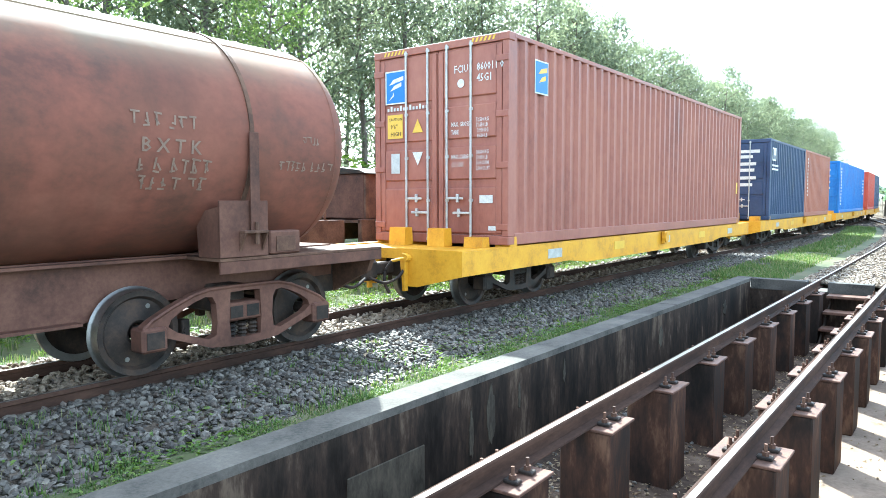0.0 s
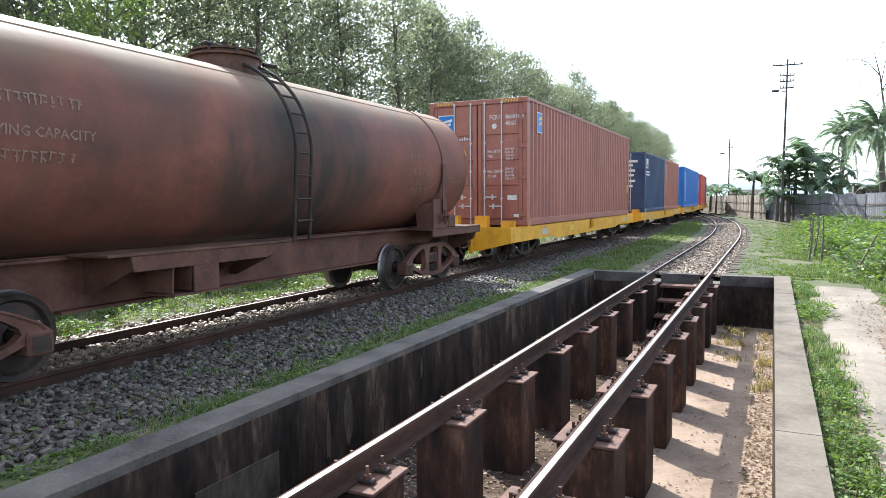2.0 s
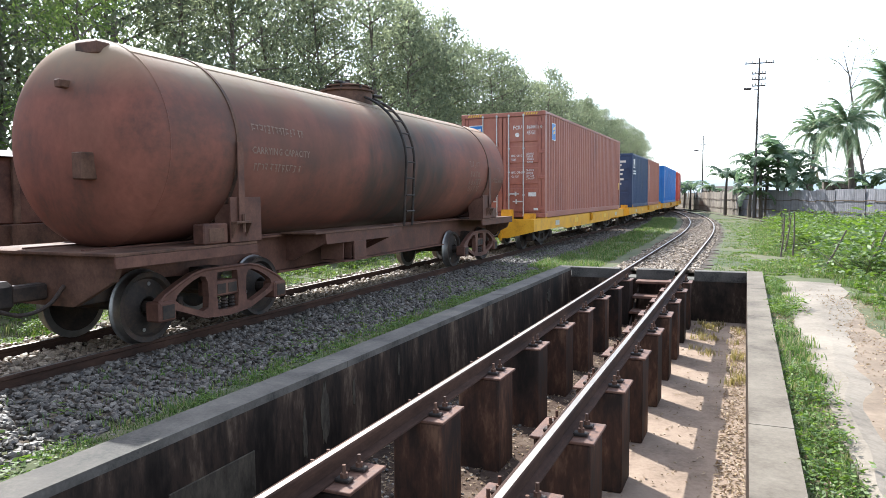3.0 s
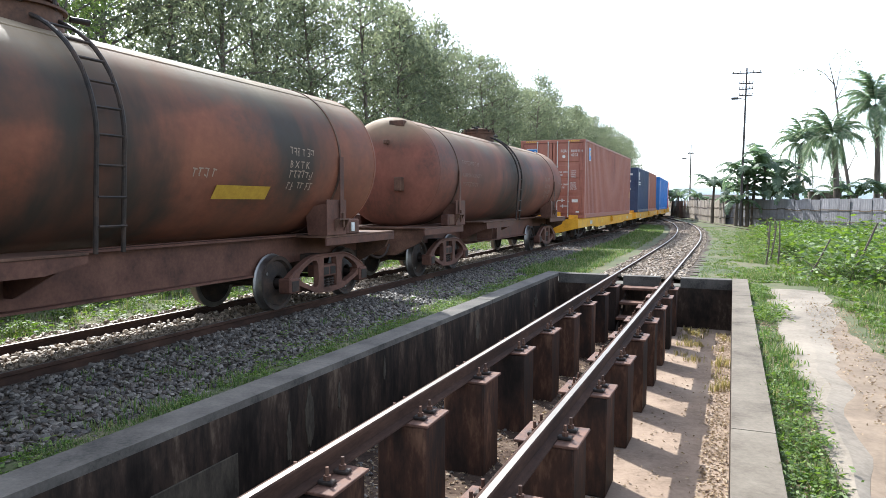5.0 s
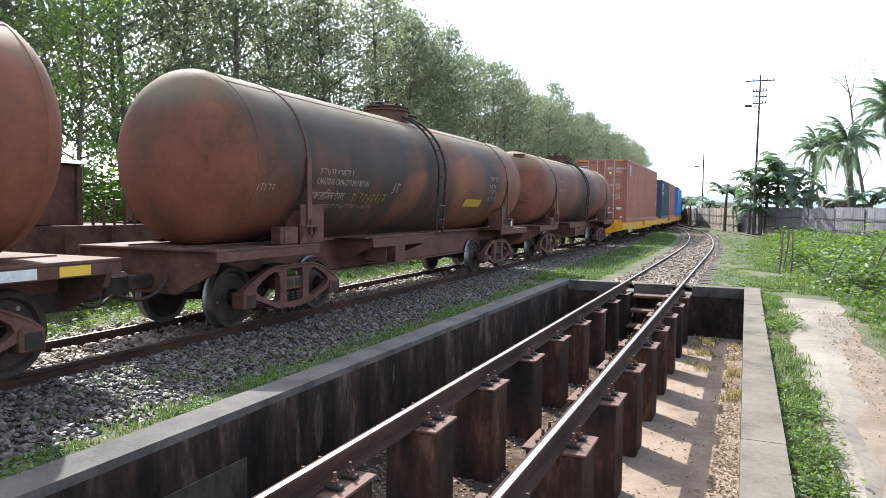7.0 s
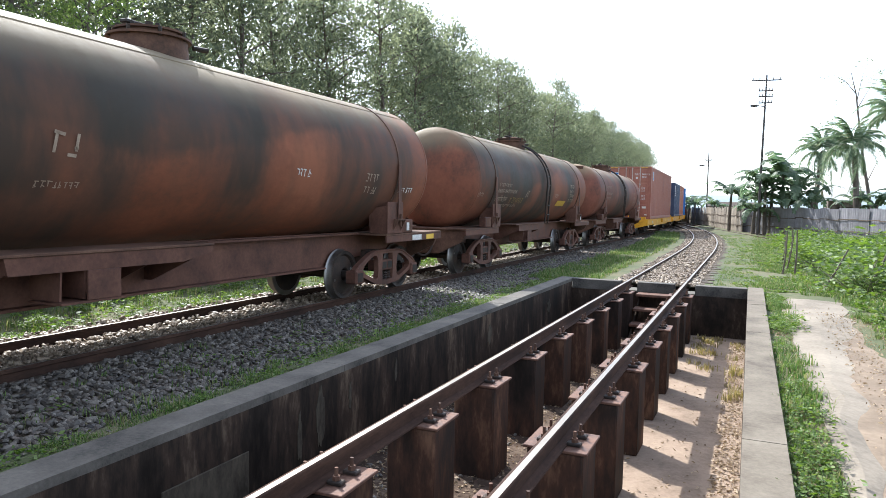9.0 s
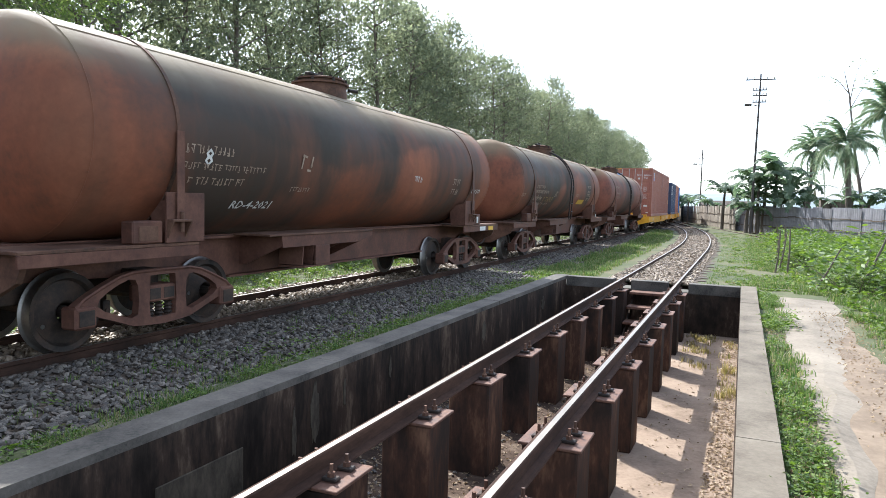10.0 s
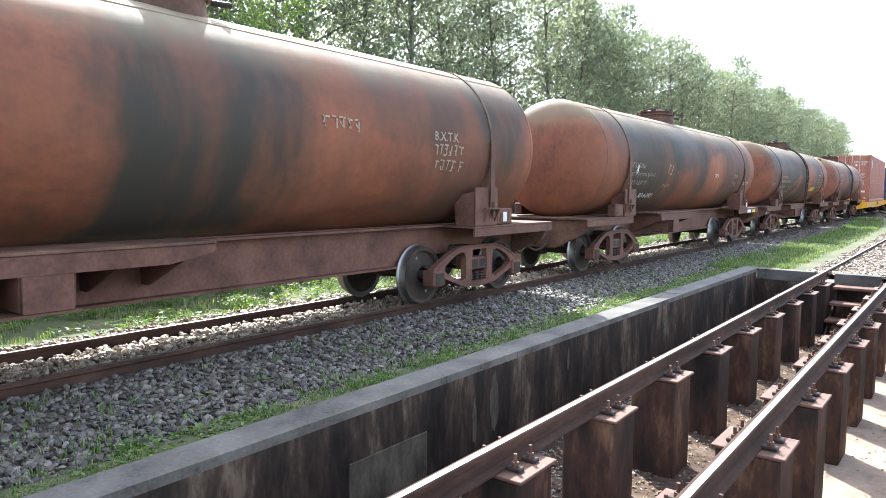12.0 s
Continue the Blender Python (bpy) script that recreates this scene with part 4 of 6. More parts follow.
def flat_wagon(length):
    e = thing("flat_wagon", "bright yellow container flat wagon", "railway wagon", "container wagons")
    h = length / 2
    for s in (-1, 1):
        bm = bmesh.new()
        side = [(-h, 0.84), (-h, 0.535), (-h + 2.9, 0.545), (-h + 3.5, 0.49), (h - 3.5, 0.49), (h - 2.9, 0.545), (h, 0.535), (h, 0.84)]
        slab(bm, side, s * 1.19, s * 1.22)
        box(bm, min(s * 1.05, s * 1.22), max(s * 1.05, s * 1.22), -h, h, 0.842, 0.856)
        box(bm, min(s * 1.222, s * 1.235), max(s * 1.222, s * 1.235), -h + 3.5, h - 3.5, 0.48, 0.505)
        sill = part("side_sill", bm, YELLOW, e, "yellow side beam")
        for k, y in enumerate(np.linspace(-h + 2.2, h - 2.2, 5)):
            bm = bmesh.new()
            box(bm, min(s * 1.221, s * 1.226), max(s * 1.221, s * 1.226), y, y + 0.45, 0.62, 0.76)
            part("panel", bm, SIGNYELLOW if k % 2 else GALV, sill, "pale painted panel")
        bm = bmesh.new()
        box(bm, min(s * 1.23, s * 1.3), max(s * 1.23, s * 1.3), -0.1, 0.06, 0.6, 0.86, 0.01)
        tube(bm, [(s * 1.25, -0.02, 0.73), (s * 1.33, -0.02, 0.73)], 0.1, 12)
        part("brake_wheel", bm, YELLOW, e)
        y0, y1 = sorted((s * (h - 1.0), s * h))
        bm = bmesh.new()
        box(bm, -1.19, 1.19, y0, y1, 0.81, 0.838, 0.003)
        part("end_deck", bm, YELLOW, e)
        bm = bmesh.new()
        slab(bm, [(-1.22, 0.858), (-1.22, 0.535), (-0.5, 0.36), (-0.24, 0.36), (-0.2, 0.72), (0.2, 0.72), (0.24, 0.36), (0.5, 0.36), (1.22, 0.535), (1.22, 0.858)], *sorted((s * h, s * (h + 0.03))), "y")
        stock = part("headstock", bm, YELLOW, e, "yellow end beam, deep round the coupler")
        for x in (-0.32, 0.32):
            bm = bmesh.new()
            box(bm, x - 0.025, x + 0.025, min(s * (h + 0.032), s * (h + 0.1)), max(s * (h + 0.032), s * (h + 0.1)), 0.3, 0.8, 0.004)
            part("stiffener", bm, YELLOW, stock)
        bm = bmesh.new()
        tube(bm, [(0.36, s * (h + 0.03), 0.74), (0.36, s * (h + 0.12), 0.74)], 0.05, 10)
        tube(bm, [(0.36, s * (h + 0.1), 0.74), (0.2, s * (h + 0.19), 0.7)], 0.02, 8)
        part("air_cock", bm, YELLOW, stock)
        bm = bmesh.new()
        tube(bm, bent([(0.2, s * (h + 0.19), 0.7), (0.12, s * (h + 0.24), 0.55), (0.14, s * (h + 0.26), 0.4), (0.2, s * (h + 0.24), 0.28)]), 0.022, 8)
        part("hanging_hose", bm, BLACK_IRON, stock)
        for x in (-1.1, -0.5, 0.22, 0.86, 1.1):
            bm = bmesh.new()
            yb = s * (h - 0.94)
            t = 1.1 if abs(x) < 0.6 else 0.99
            d = s * (0.12 if abs(x) < 1 else -0.26)
            slab(bm, [(yb + d - 0.1, 0.841), (yb + d + 0.1, 0.841), (yb + d + 0.08, t), (yb + d - 0.08, t)], x - (0.15 if abs(x) < 0.9 else 0.12), x + (0.15 if abs(x) < 0.9 else 0.12))
            part("guide_block", bm, YELLOW, e)
        coupler(e, s * h, s)
        bogie(e, s * (h - 2.0), BLACK_IRON)
        for a in (-0.9, 0.9):
            wheelset(e, s * (h - 2.0) + a)
    bm = bmesh.new()
    box(bm, -0.25, 0.25, -h + 0.2, h - 0.2, 0.45, 0.8, 0.01)
    for y in np.linspace(-h + 2.5, h - 2.5, 9):
        box(bm, -1.18, 1.18, y - 0.06, y + 0.06, 0.6, 0.8)
    part("frame", bm, BLACK_IRON, e)
    return e


def container(label, length, height, mat, doors=True, group="containers"):
    """Box with corrugated sides and roof, door end towards -y. Base at z = 0."""
    e = thing("shipping_container", label, "container", group)
    w, h = 1.219, length / 2
    for s in (-1, 1):
        bm = bmesh.new()
        n = int((length - 0.3) / 0.278)
        p = (length - 0.3) / n
        line = []
        for i in range(n):
            y = -h + 0.15 + i * p
            line += [(y, 0.004), (y + p * 0.26, 0.004), (y + p * 0.44, 0.056), (y + p * 0.82, 0.056)]
        line.append((h - 0.15, 0.004))
        a = [bm.verts.new((s * (w - d), y, 0.16)) for y, d in line]
        b = [bm.verts.new((s * (w - d), y, height - 0.06)) for y, d in line]
        for i in range(len(line) - 1):
            bm.faces.new((a[i], a[i + 1], b[i + 1], b[i]))
        bmesh.ops.recalc_face_normals(bm, faces=bm.faces)
        part("side_panel", bm, mat, e, "corrugated steel side")
        bm = bmesh.new()
        box(bm, min(s * (w - 0.06), s * w), max(s * (w - 0.06), s * w), -h + 0.17, h - 0.17, 0.0, 0.16, 0.006)
        part("bottom_rail", bm, mat, e)
        bm = bmesh.new()
        box(bm, min(s * (w - 0.06), s * w), max(s * (w - 0.06), s * w), -h + 0.17, h - 0.17, height - 0.07, height - 0.005, 0.006)
        part("top_rail", bm, mat, e)
        for q in (-1, 1):
            bm = bmesh.new()
            y0, y1 = sorted((q * (h - 0.17), q * h))
            box(bm, min(s * (w - 0.1), s * w), max(s * (w - 0.1), s * w), y0, y1, 0.118, height - 0.118, 0.008)
            part("corner_post", bm, mat, e)
            for z in (0, height - 0.118):
                bm = bmesh.new()
                box(bm, min(s * (w - 0.16), s * (w + 0.006)), max(s * (w - 0.16), s * (w + 0.006)), min(y0, q * (h + 0.006)), max(y1, q * (h + 0.006)), z, z + 0.118, 0.012)
                part("corner_casting", bm, mat, e)
    bm = bmesh.new()
    box(bm, -w + 0.06, w - 0.06, -h + 0.05, h - 0.05, height - 0.04, height - 0.015)
    part("roof", bm, mat, e)
    bm = bmesh.new()
    box(bm, -w + 0.06, w - 0.06, -h + 0.05, h - 0.05, 0.1, 0.14)
    part("underside", bm, BLACK_IRON, e)
    bm = bmesh.new()
    box(bm, -w + 0.1, w - 0.1, h - 0.08, h - 0.03, 0.12, height - 0.06)
    part("front_wall", bm, mat, e)
    bm = bmesh.new()
    box(bm, -w + 0.1, w - 0.1, -h, -h + 0.1, height - 0.115, height - 0.005, 0.006)
    part("door_header", bm, mat, e)
    bm = bmesh.new()
    box(bm, -w + 0.1, w - 0.1, -h, -h + 0.1, 0.0, 0.13, 0.006)
    part("door_sill", bm, mat, e)
    for x0, x1 in ((-w + 0.1, -0.006), (0.006, w - 0.1)):
        bm = bmesh.new()
        box(bm, x0 + 0.004, x1 - 0.004, -h + 0.035, -h + 0.075, 0.135, height - 0.12)
        f = (height - 0.14) / 2.756
        door = part("door", bm, mat, e)
        for za, zb in ((0.15, 0.8), (0.92, 1.38), (1.5, 1.96), (2.08, 2.75)):
            part("panel", box(bmesh.new(), x0 + 0.104, x1 - 0.104, -h + 0.008, -h + 0.0345, za * f, zb * f, 0.012), mat, door)
        for xa in (x0 + 0.012, x1 - 0.1):
            part("stile", box(bmesh.new(), xa, xa + 0.088, -h + 0.0085, -h + 0.0345, 0.16, height - 0.15, 0.006), mat, door)
        for x in ((-0.57, -0.16) if x0 < -0.5 else (0.19, 0.61)):
            bm = bmesh.new()
            tube(bm, [(x, -h - 0.02, 0.06), (x, -h - 0.02, height - 0.06)], 0.017, 8)
            for z in (0.05, 0.62, 1.25, 1.9, height - 0.1):
                box(bm, x - 0.03, x + 0.03, -h - 0.024, -h + 0.006, z - 0.02, z + 0.02, 0.004)
            rod = part("lock_rod", bm, GALV, door, "galvanised locking rod")
            bm = bmesh.new()
            zz = 0.65 if x < (x0 + x1) / 2 else 0.44
            d = 1 if x < (x0 + x1) / 2 else -1
            box(bm, min(x, x + d * 0.3), max(x, x + d * 0.3), -h - 0.045, -h - 0.025, zz - 0.017, zz + 0.017, 0.004)
            box(bm, x + d * 0.2 - 0.02, x + d * 0.2 + 0.02, -h - 0.05, -h - 0.01, zz - 0.06, zz + 0.06, 0.006)
            part("handle", bm, GALV, rod)
    return e


def on_end(x, z, h):
    return Matrix.Translation((x, -h - 0.003, z)) @ pose(0, 0, 0, 90, 0, 0)


def on_side(y, z, w=1.222):
    return Matrix.Translation((w, y, z)) @ pose(0, 0, 0, 90, 0, 90)


def decal(parent, m, w, hgt, mat, label, name="decal", thick=0.002):
    bm = bmesh.new()
    box(bm, 0, w, 0, hgt, 0, thick)
    ob = part(name, bm, mat, parent, label)
    ob.matrix_basis = m
    return ob


flat_1 = flat_wagon(14.3)
flat_2, flat_3, flat_4 = (copy_thing(flat_1, pose(0, 0, 0)) for _ in range(3))
box_1 = container("tall brown corrugated forty-foot container with lettered doors", 12.19, 2.896, CONT_BROWN)
box_2 = container("dark navy twenty-foot container with white lettering", 6.06, 2.591, CONT_NAVY)
box_3 = container("plain orange-brown twenty-foot container", 6.06, 2.591, CONT_RUST)
box_4 = container("bright blue forty-foot container", 12.19, 2.591, CONT_BLUE)
box_5 = container("weathered bright red twenty-foot container", 6.06, 2.591, CONT_RED)
box_6 = container("dull navy twenty-foot container", 6.06, 2.591, CONT_NAVY)

# brown container: door markings
H1 = 12.19 / 2
E1 = lambda x, z: on_end(x, z, H1)
M = "white lettering on a container door"
for text, x, z, size in (("FCIU", 0.31, 2.42, 0.125), ("860011 0", 0.7, 2.42, 0.125), ("45G1", 0.7, 2.27, 0.125), ("MAX. GROSS", 0.26, 1.67, 0.075), ("TARE", 0.26, 1.56, 0.075), ("32,500 KG", 0.69, 1.72, 0.065), ("71,650 LB", 0.69, 1.645, 0.065), ("3,900 KG", 0.71, 1.57, 0.065), ("8,600 LB", 0.71, 1.495, 0.065), ("MAX. CARGO", 0.26, 1.21, 0.075), ("CU. CAP.", 0.26, 1.1, 0.075), ("28,600 KG", 0.69, 1.27, 0.065), ("63,050 LB", 0.69, 1.195, 0.065), ("76.4 CU.M", 0.69, 1.12, 0.065), ("2,700 CU.FT", 0.69, 1.045, 0.06)):
    lettering("marking", text, size * 1.2, E1(x, z) @ Matrix.Diagonal((0.78 if size > 0.1 else 0.62, 1, 1, 1)), box_1, WHITE, M)
decal(box_1, E1(-0.99, 2.08), 0.42, 0.5, WHITE, "white border of the door decal", thick=0.001)
decal(box_1, E1(-0.97, 2.1), 0.38, 0.46, DECALBLUE, "blue square decal with white flag shape")
for dx, dz, ln in ((0.06, 0.33, 0.28), (0.08, 0.24, 0.22), (0.05, 0.1, 0.1)):
    bm = bmesh.new()
    slab(bm, [(dx, dz - 0.06), (dx + ln, dz), (dx + ln, dz + 0.06), (dx + 0.08, dz + 0.02)], 0.003, 0.0045, "z")
    ob = part("decal", bm, WHITE, box_1, "white flag shape on the blue decal")
    ob.matrix_basis = E1(-0.97, 2.1)
for k in range(13):
    decal(box_1, E1(-0.95 + k * 0.062, 1.975), 0.036, 0.045 + 0.03 * (k % 3 == 1), WHITE, "plain white bar of a web address")
decal(box_1, E1(-0.95, 1.56), 0.3, 0.36, SIGNYELLOW, "yellow height caution label")
for text, z, size in (("CAUTION", 1.83, 0.06), ("9'6\"", 1.71, 0.09), ("HIGH", 1.6, 0.085)):
    lettering("marking", text, size, E1(-0.95, z) @ Matrix.Translation((0.02 if len(text) > 5 else 0.06, 0, 0.003)), box_1, BLACK_IRON, "black words on the caution label")
for x, z, w, mt, flip in ((-0.36, 1.73, 0.2, SIGNYELLOW, 1), (-0.36, 1.24, 0.2, WHITE, -1)):
    bm = bmesh.new()
    slab(bm, [(-w / 2, -w / 2 * flip), (w / 2, -w / 2 * flip), (0, w / 2 * flip)], 0, 0.002, "z")
    ob = part("decal", bm, mt, box_1, "small triangular warning sticker")
    ob.matrix_basis = E1(x, z)
decal(box_1, E1(-0.88, 1.03), 0.17, 0.3, GALV, "small grey approval plate")
decal(box_1, E1(0.75, 0.58), 0.22, 0.11, WHITE, "small white label")
decal(box_1, E1(0.9, 0.2), 0.13, 0.06, WHITE, "small white label")
bm = bmesh.new()
tube(bm, [(0, 0, 0), (0, 0, 0.002)], 0.06, 16)
ob = part("decal", bm, WHITE, box_1, "round white seal sticker")
ob.matrix_basis = E1(0.43, 2.27)
for x in (-1.12, 1.12):
    for z in (0.25, 1.1, 1.8, 2.55):
        bm = bmesh.new()
        box(bm, x - 0.1, x + 0.1, -H1 - 0.012, -H1 + 0.02, z - 0.045, z + 0.045, 0.008)
        part("hinge", bm, CONT_BROWN, box_1)
for x0 in (-1.02, 0.6):
    for k in range(6):
        bm = bmesh.new()
        slab(bm, [(x0 + k * 0.07, 2.81), (x0 + k * 0.07 + 0.035, 2.81), (x0 + k * 0.07 + 0.065, 2.87), (x0 + k * 0.07 + 0.03, 2.87)], -H1 - 0.004, -H1 - 0.002, "y")
        part("hazard_stripe", bm, SIGNYELLOW, box_1, "yellow hazard stripe")
decal(box_1, on_side(-5.39, 2.15), 0.4, 0.48, WHITE, "white border of the side decal", thick=0.001)
decal(box_1, on_side(-5.37, 2.17), 0.36, 0.44, DECALBLUE, "blue and white side decal")
for dx, dz, ln in ((0.08, 0.36, 0.26), (0.1, 0.24, 0.2)):
    bm = bmesh.new()
    slab(bm, [(dx, dz - 0.05), (dx + ln, dz), (dx + ln, dz + 0.07), (dx + 0.08, dz + 0.03)], 0.003, 0.0045, "z")
    ob = part("decal", bm, SIGNYELLOW, box_1, "yellow-green flag shape")
    ob.matrix_basis = on_side(-5.37, 2.12)
decal(box_1, on_side(5.66, 0.8), 0.14, 0.3, SIGNYELLOW, "small yellow label")
# navy container markings
for k, (y, z, w, hh) in enumerate(((-2.75, 1.9, 0.55, 0.42), (-2.75, 1.72, 0.9, 0.06), (-2.75, 1.6, 0.9, 0.06))):
    decal(box_2, on_side(y, z), w, hh, WHITE, "plain white logo shape")
decal(box_2, on_side(-2.7, 1.95, 1.225), 0.12, 0.32, CONT_NAVY, "navy gap in the logo shape")
decal(box_2, on_side(-2.5, 1.95, 1.225), 0.2, 0.13, CONT_NAVY, "navy gap in the logo shape")
for k, (x, z, w) in enumerate(((-0.1, 2.15, 1.0), (0.2, 1.98, 0.5), (0.2, 1.75, 0.6), (0.2, 1.55, 0.55), (0.2, 1.3, 0.6), (0.2, 1.08, 0.5))):
    decal(box_2, on_end(x, z, 3.03), w, 0.1, WHITE, "plain white bar of small lettering")
for k in range(11):
    decal(box_3, on_side(-2.6, 0.8 + k * 0.14), 0.12, 0.08, WHITE, "plain white bar of vertical lettering")
for k in range(4):
    decal(box_4, on_end(0.2, 1.2 + k * 0.3, 6.095), 0.6, 0.1, WHITE, "plain white bar of small lettering")
for k in range(12):
    decal(box_4, on_side(-5.6, 0.4 + k * 0.16), 0.3, 0.1, WHITE, "plain white bar of vertical lettering")
    if k < 5:
        decal(box_4, on_side(5.2, 1.0 + k * 0.2), 0.5, 0.1, WHITE, "plain white bar of small lettering")

# (thing, metres along the train, height above the rail head)
CONSIST = [(tank_1, -0.05, 0), (tank_2, -12.85, 0), (tank_3, -25.65, 0), (tank_4, -38.45, 0), (flat_1, 14.22, 0), (flat_2, 30.07, 0), (flat_3, 45.75, 0), (flat_4, 61.5, 0), (box_1, 14.22, 0.876), (box_2, 27.0, 0.876), (box_3, 33.15, 0.876), (box_4, 45.6, 0.876), (box_5, 58.3, 0.876), (box_6, 64.5, 0.876)]


# ---- path, sleepers, loose stone ----
def flat_patch(name, label, category, left, right, y0, y1, z, mat, n=110):
    """A thin ground slab between two edge lines."""
    bm = bmesh.new()
    rows = []
    for i in range(n + 1):
        y = y0 + (y1 - y0) * i / n
        a, b = left(y) + 0.04 * noise.noise((y * 1.9, 1, 0)), right(y) + 0.13 * noise.noise((y * 1.3, 7, 0)) + 0.06 * noise.noise((y * 5.1, 3, 0))
        rows.append([bm.verts.new(p) for p in ((a, y, z - 0.1), (a, y, z), (a + (b - a) * 0.5, y, z + 0.012), (b, y, z - 0.012), (b, y, z - 0.1))])
    for a, b in zip(rows, rows[1:]):
        for k in range(4):
            bm.faces.new((a[k], a[k + 1], b[k + 1], b[k]))
    bm.faces.new(rows[0])
    bm.faces.new(rows[-1][::-1])
    bmesh.ops.recalc_face_normals(bm, faces=bm.faces)
    return thing(name, label, category, kind="structure", bm=bm, mats=mat)


flat_patch("dirt_margin", "bare brown earth strewn with dry leaves", "ground", lambda y: 0.6, lambda y: 1.52 + 0.1 * max(0.0, 9 - y), -6, 12.6, -0.116, DIRT)
flat_patch("pavement", "pale worn concrete footpath beside the pit", "path", lambda y: 0.53 + 0.006 * (13 - y), lambda y: 1.46 if y > 12 else max(0.78, 1.46 - 0.1 * (12 - y)), -6, 13.62, -0.1, SLAB)


def sleepers(centre, ys, z, half, label, group):
    bm = bmesh.new()
    box(bm, -half, half, -0.11, 0.11, -0.12, 0.0, 0.012)
    me = finish(bm, "sleeper", SLEEPER)
    for y in ys:
        ob = tagged(new("sleeper", me), label, "sleeper", group)
        s = math.degrees(math.atan((centre(y + 0.3) - centre(y - 0.3)) / 0.6))
        ob.matrix_basis = pose(centre(y) + random.uniform(-0.06, 0.06), y, z + random.uniform(-0.012, 0.012), 0, 0, -s + random.uniform(-1.5, 1.5))


sleepers(pit_x, [14.9 + 0.62 * k for k in range(72)], -0.088, 0.95, "weathered grey timber sleeper under the rails", "pit track sleepers")
sleepers(train_x, [-6 + 0.62 * k for k in range(80)], -0.155, 0.95, "half-buried dark timber sleeper in ballast", "train track sleepers")


def scatter(name, label, category, verts, faces, mat, smooth=False):
    me = bpy.data.meshes.new(name)
    me.from_pydata(verts, [], faces)
    me.materials.append(mat)
    return tagged(new(name, me), label, category, kind="stuff")


ICO_V = [(-0.53, 0, 0.85), (0.53, 0, 0.85), (-0.53, 0, -0.85), (0.53, 0, -0.85), (0, 0.85, 0.53), (0, 0.85, -0.53), (0, -0.85, 0.53), (0, -0.85, -0.53), (0.85, 0.53, 0), (-0.85, 0.53, 0), (0.85, -0.53, 0), (-0.85, -0.53, 0)]
ICO_F = [(0, 1, 4), (0, 4, 9), (9, 4, 5), (4, 8, 5), (4, 1, 8), (8, 1, 10), (8, 10, 3), (5, 8, 3), (5, 3, 2), (2, 3, 7), (7, 3, 10), (7, 10, 6), (7, 6, 11), (11, 6, 0), (0, 6, 1), (6, 10, 1), (9, 11, 0), (9, 2, 11), (9, 5, 2), (7, 11, 2)]


def stones(name, label, places, size, mat=STONE):
    """Crushed stones: squashed, twisted lumps with flat faces."""
    rng = np.random.default_rng(len(places))
    base, n = np.array(ICO_V), len(places)
    P = np.array(places)
    V = base[None] * (1 + rng.uniform(-0.35, 0.25, (n, 12, 1)))
    V *= rng.uniform(0.55, 1.25, (n, 1, 3)) * np.array((1.15, 1.0, 0.75))
    a = rng.uniform(0, 6.28, n)
    c, s = np.cos(a), np.sin(a)
    x, y = V[:, :, 0] * c[:, None] - V[:, :, 1] * s[:, None], V[:, :, 0] * s[:, None] + V[:, :, 1] * c[:, None]
    t = rng.uniform(-0.7, 0.7, n)
    c, s = np.cos(t)[:, None], np.sin(t)[:, None]
    V = np.stack([x, y * c - V[:, :, 2] * s, y * s + V[:, :, 2] * c], 2) * (size * rng.uniform(0.55, 1.35, (n, 1, 1))) + P[:, None]
    F = (np.array(ICO_F)[None] + 12 * np.arange(n)[:, None, None]).reshape(-1, 3)
    return scatter(name, label, "ballast", V.reshape(-1, 3).tolist(), F.tolist(), mat)


rng = np.random.default_rng(5)


def bank(n, x0, x1, y0, y1, z, power=1.6, along=train_x):
    out = []
    for _ in range(n):
        y = y0 + (y1 - y0) * rng.random() ** power
        x = rng.uniform(x0, x1)
        out.append((x + along(y) - along(0), y, z(x) + rng.uniform(-0.012, 0.02)))
    return out


slope = lambda x: -0.138
stones("ballast_stones", "grey crushed-stone ballast beside the track", bank(22000, -5.62, -3.68, -1.5, 22, slope, 1.35), 0.029)
stones("ballast_stones_between_rails", "brownish ballast between the rails", bank(8500, -6.7, -5.78, -1, 26, lambda x: -0.128, 1.4), 0.033, BROWN_STONE)
stones("ballast_stones_far_shoulder", "ballast on the far shoulder of the track", bank(3800, -7.45, -6.83, 0, 26, lambda x: -0.132, 1.4), 0.03, BROWN_STONE)
stones("ballast_stones_distant", "ballast running on along the train track", bank(3000, -8.0, -4.2, 20, 62, lambda x: -0.15, 1.2), 0.045)
stones("ballast_stones_pit_track", "thin stone ballast of the curving track", bank(7600, -2.5, -0.85, 14.5, 56, lambda x: -0.075, 1.5, pit_x), 0.031, BROWN_STONE)
stones("pit_rubble", "broken stone and litter between the pit pillars", bank(1500, -3.25, -2.1, 1.5, 13.8, lambda x: -0.99, 1.2, lambda y: 0), 0.024)


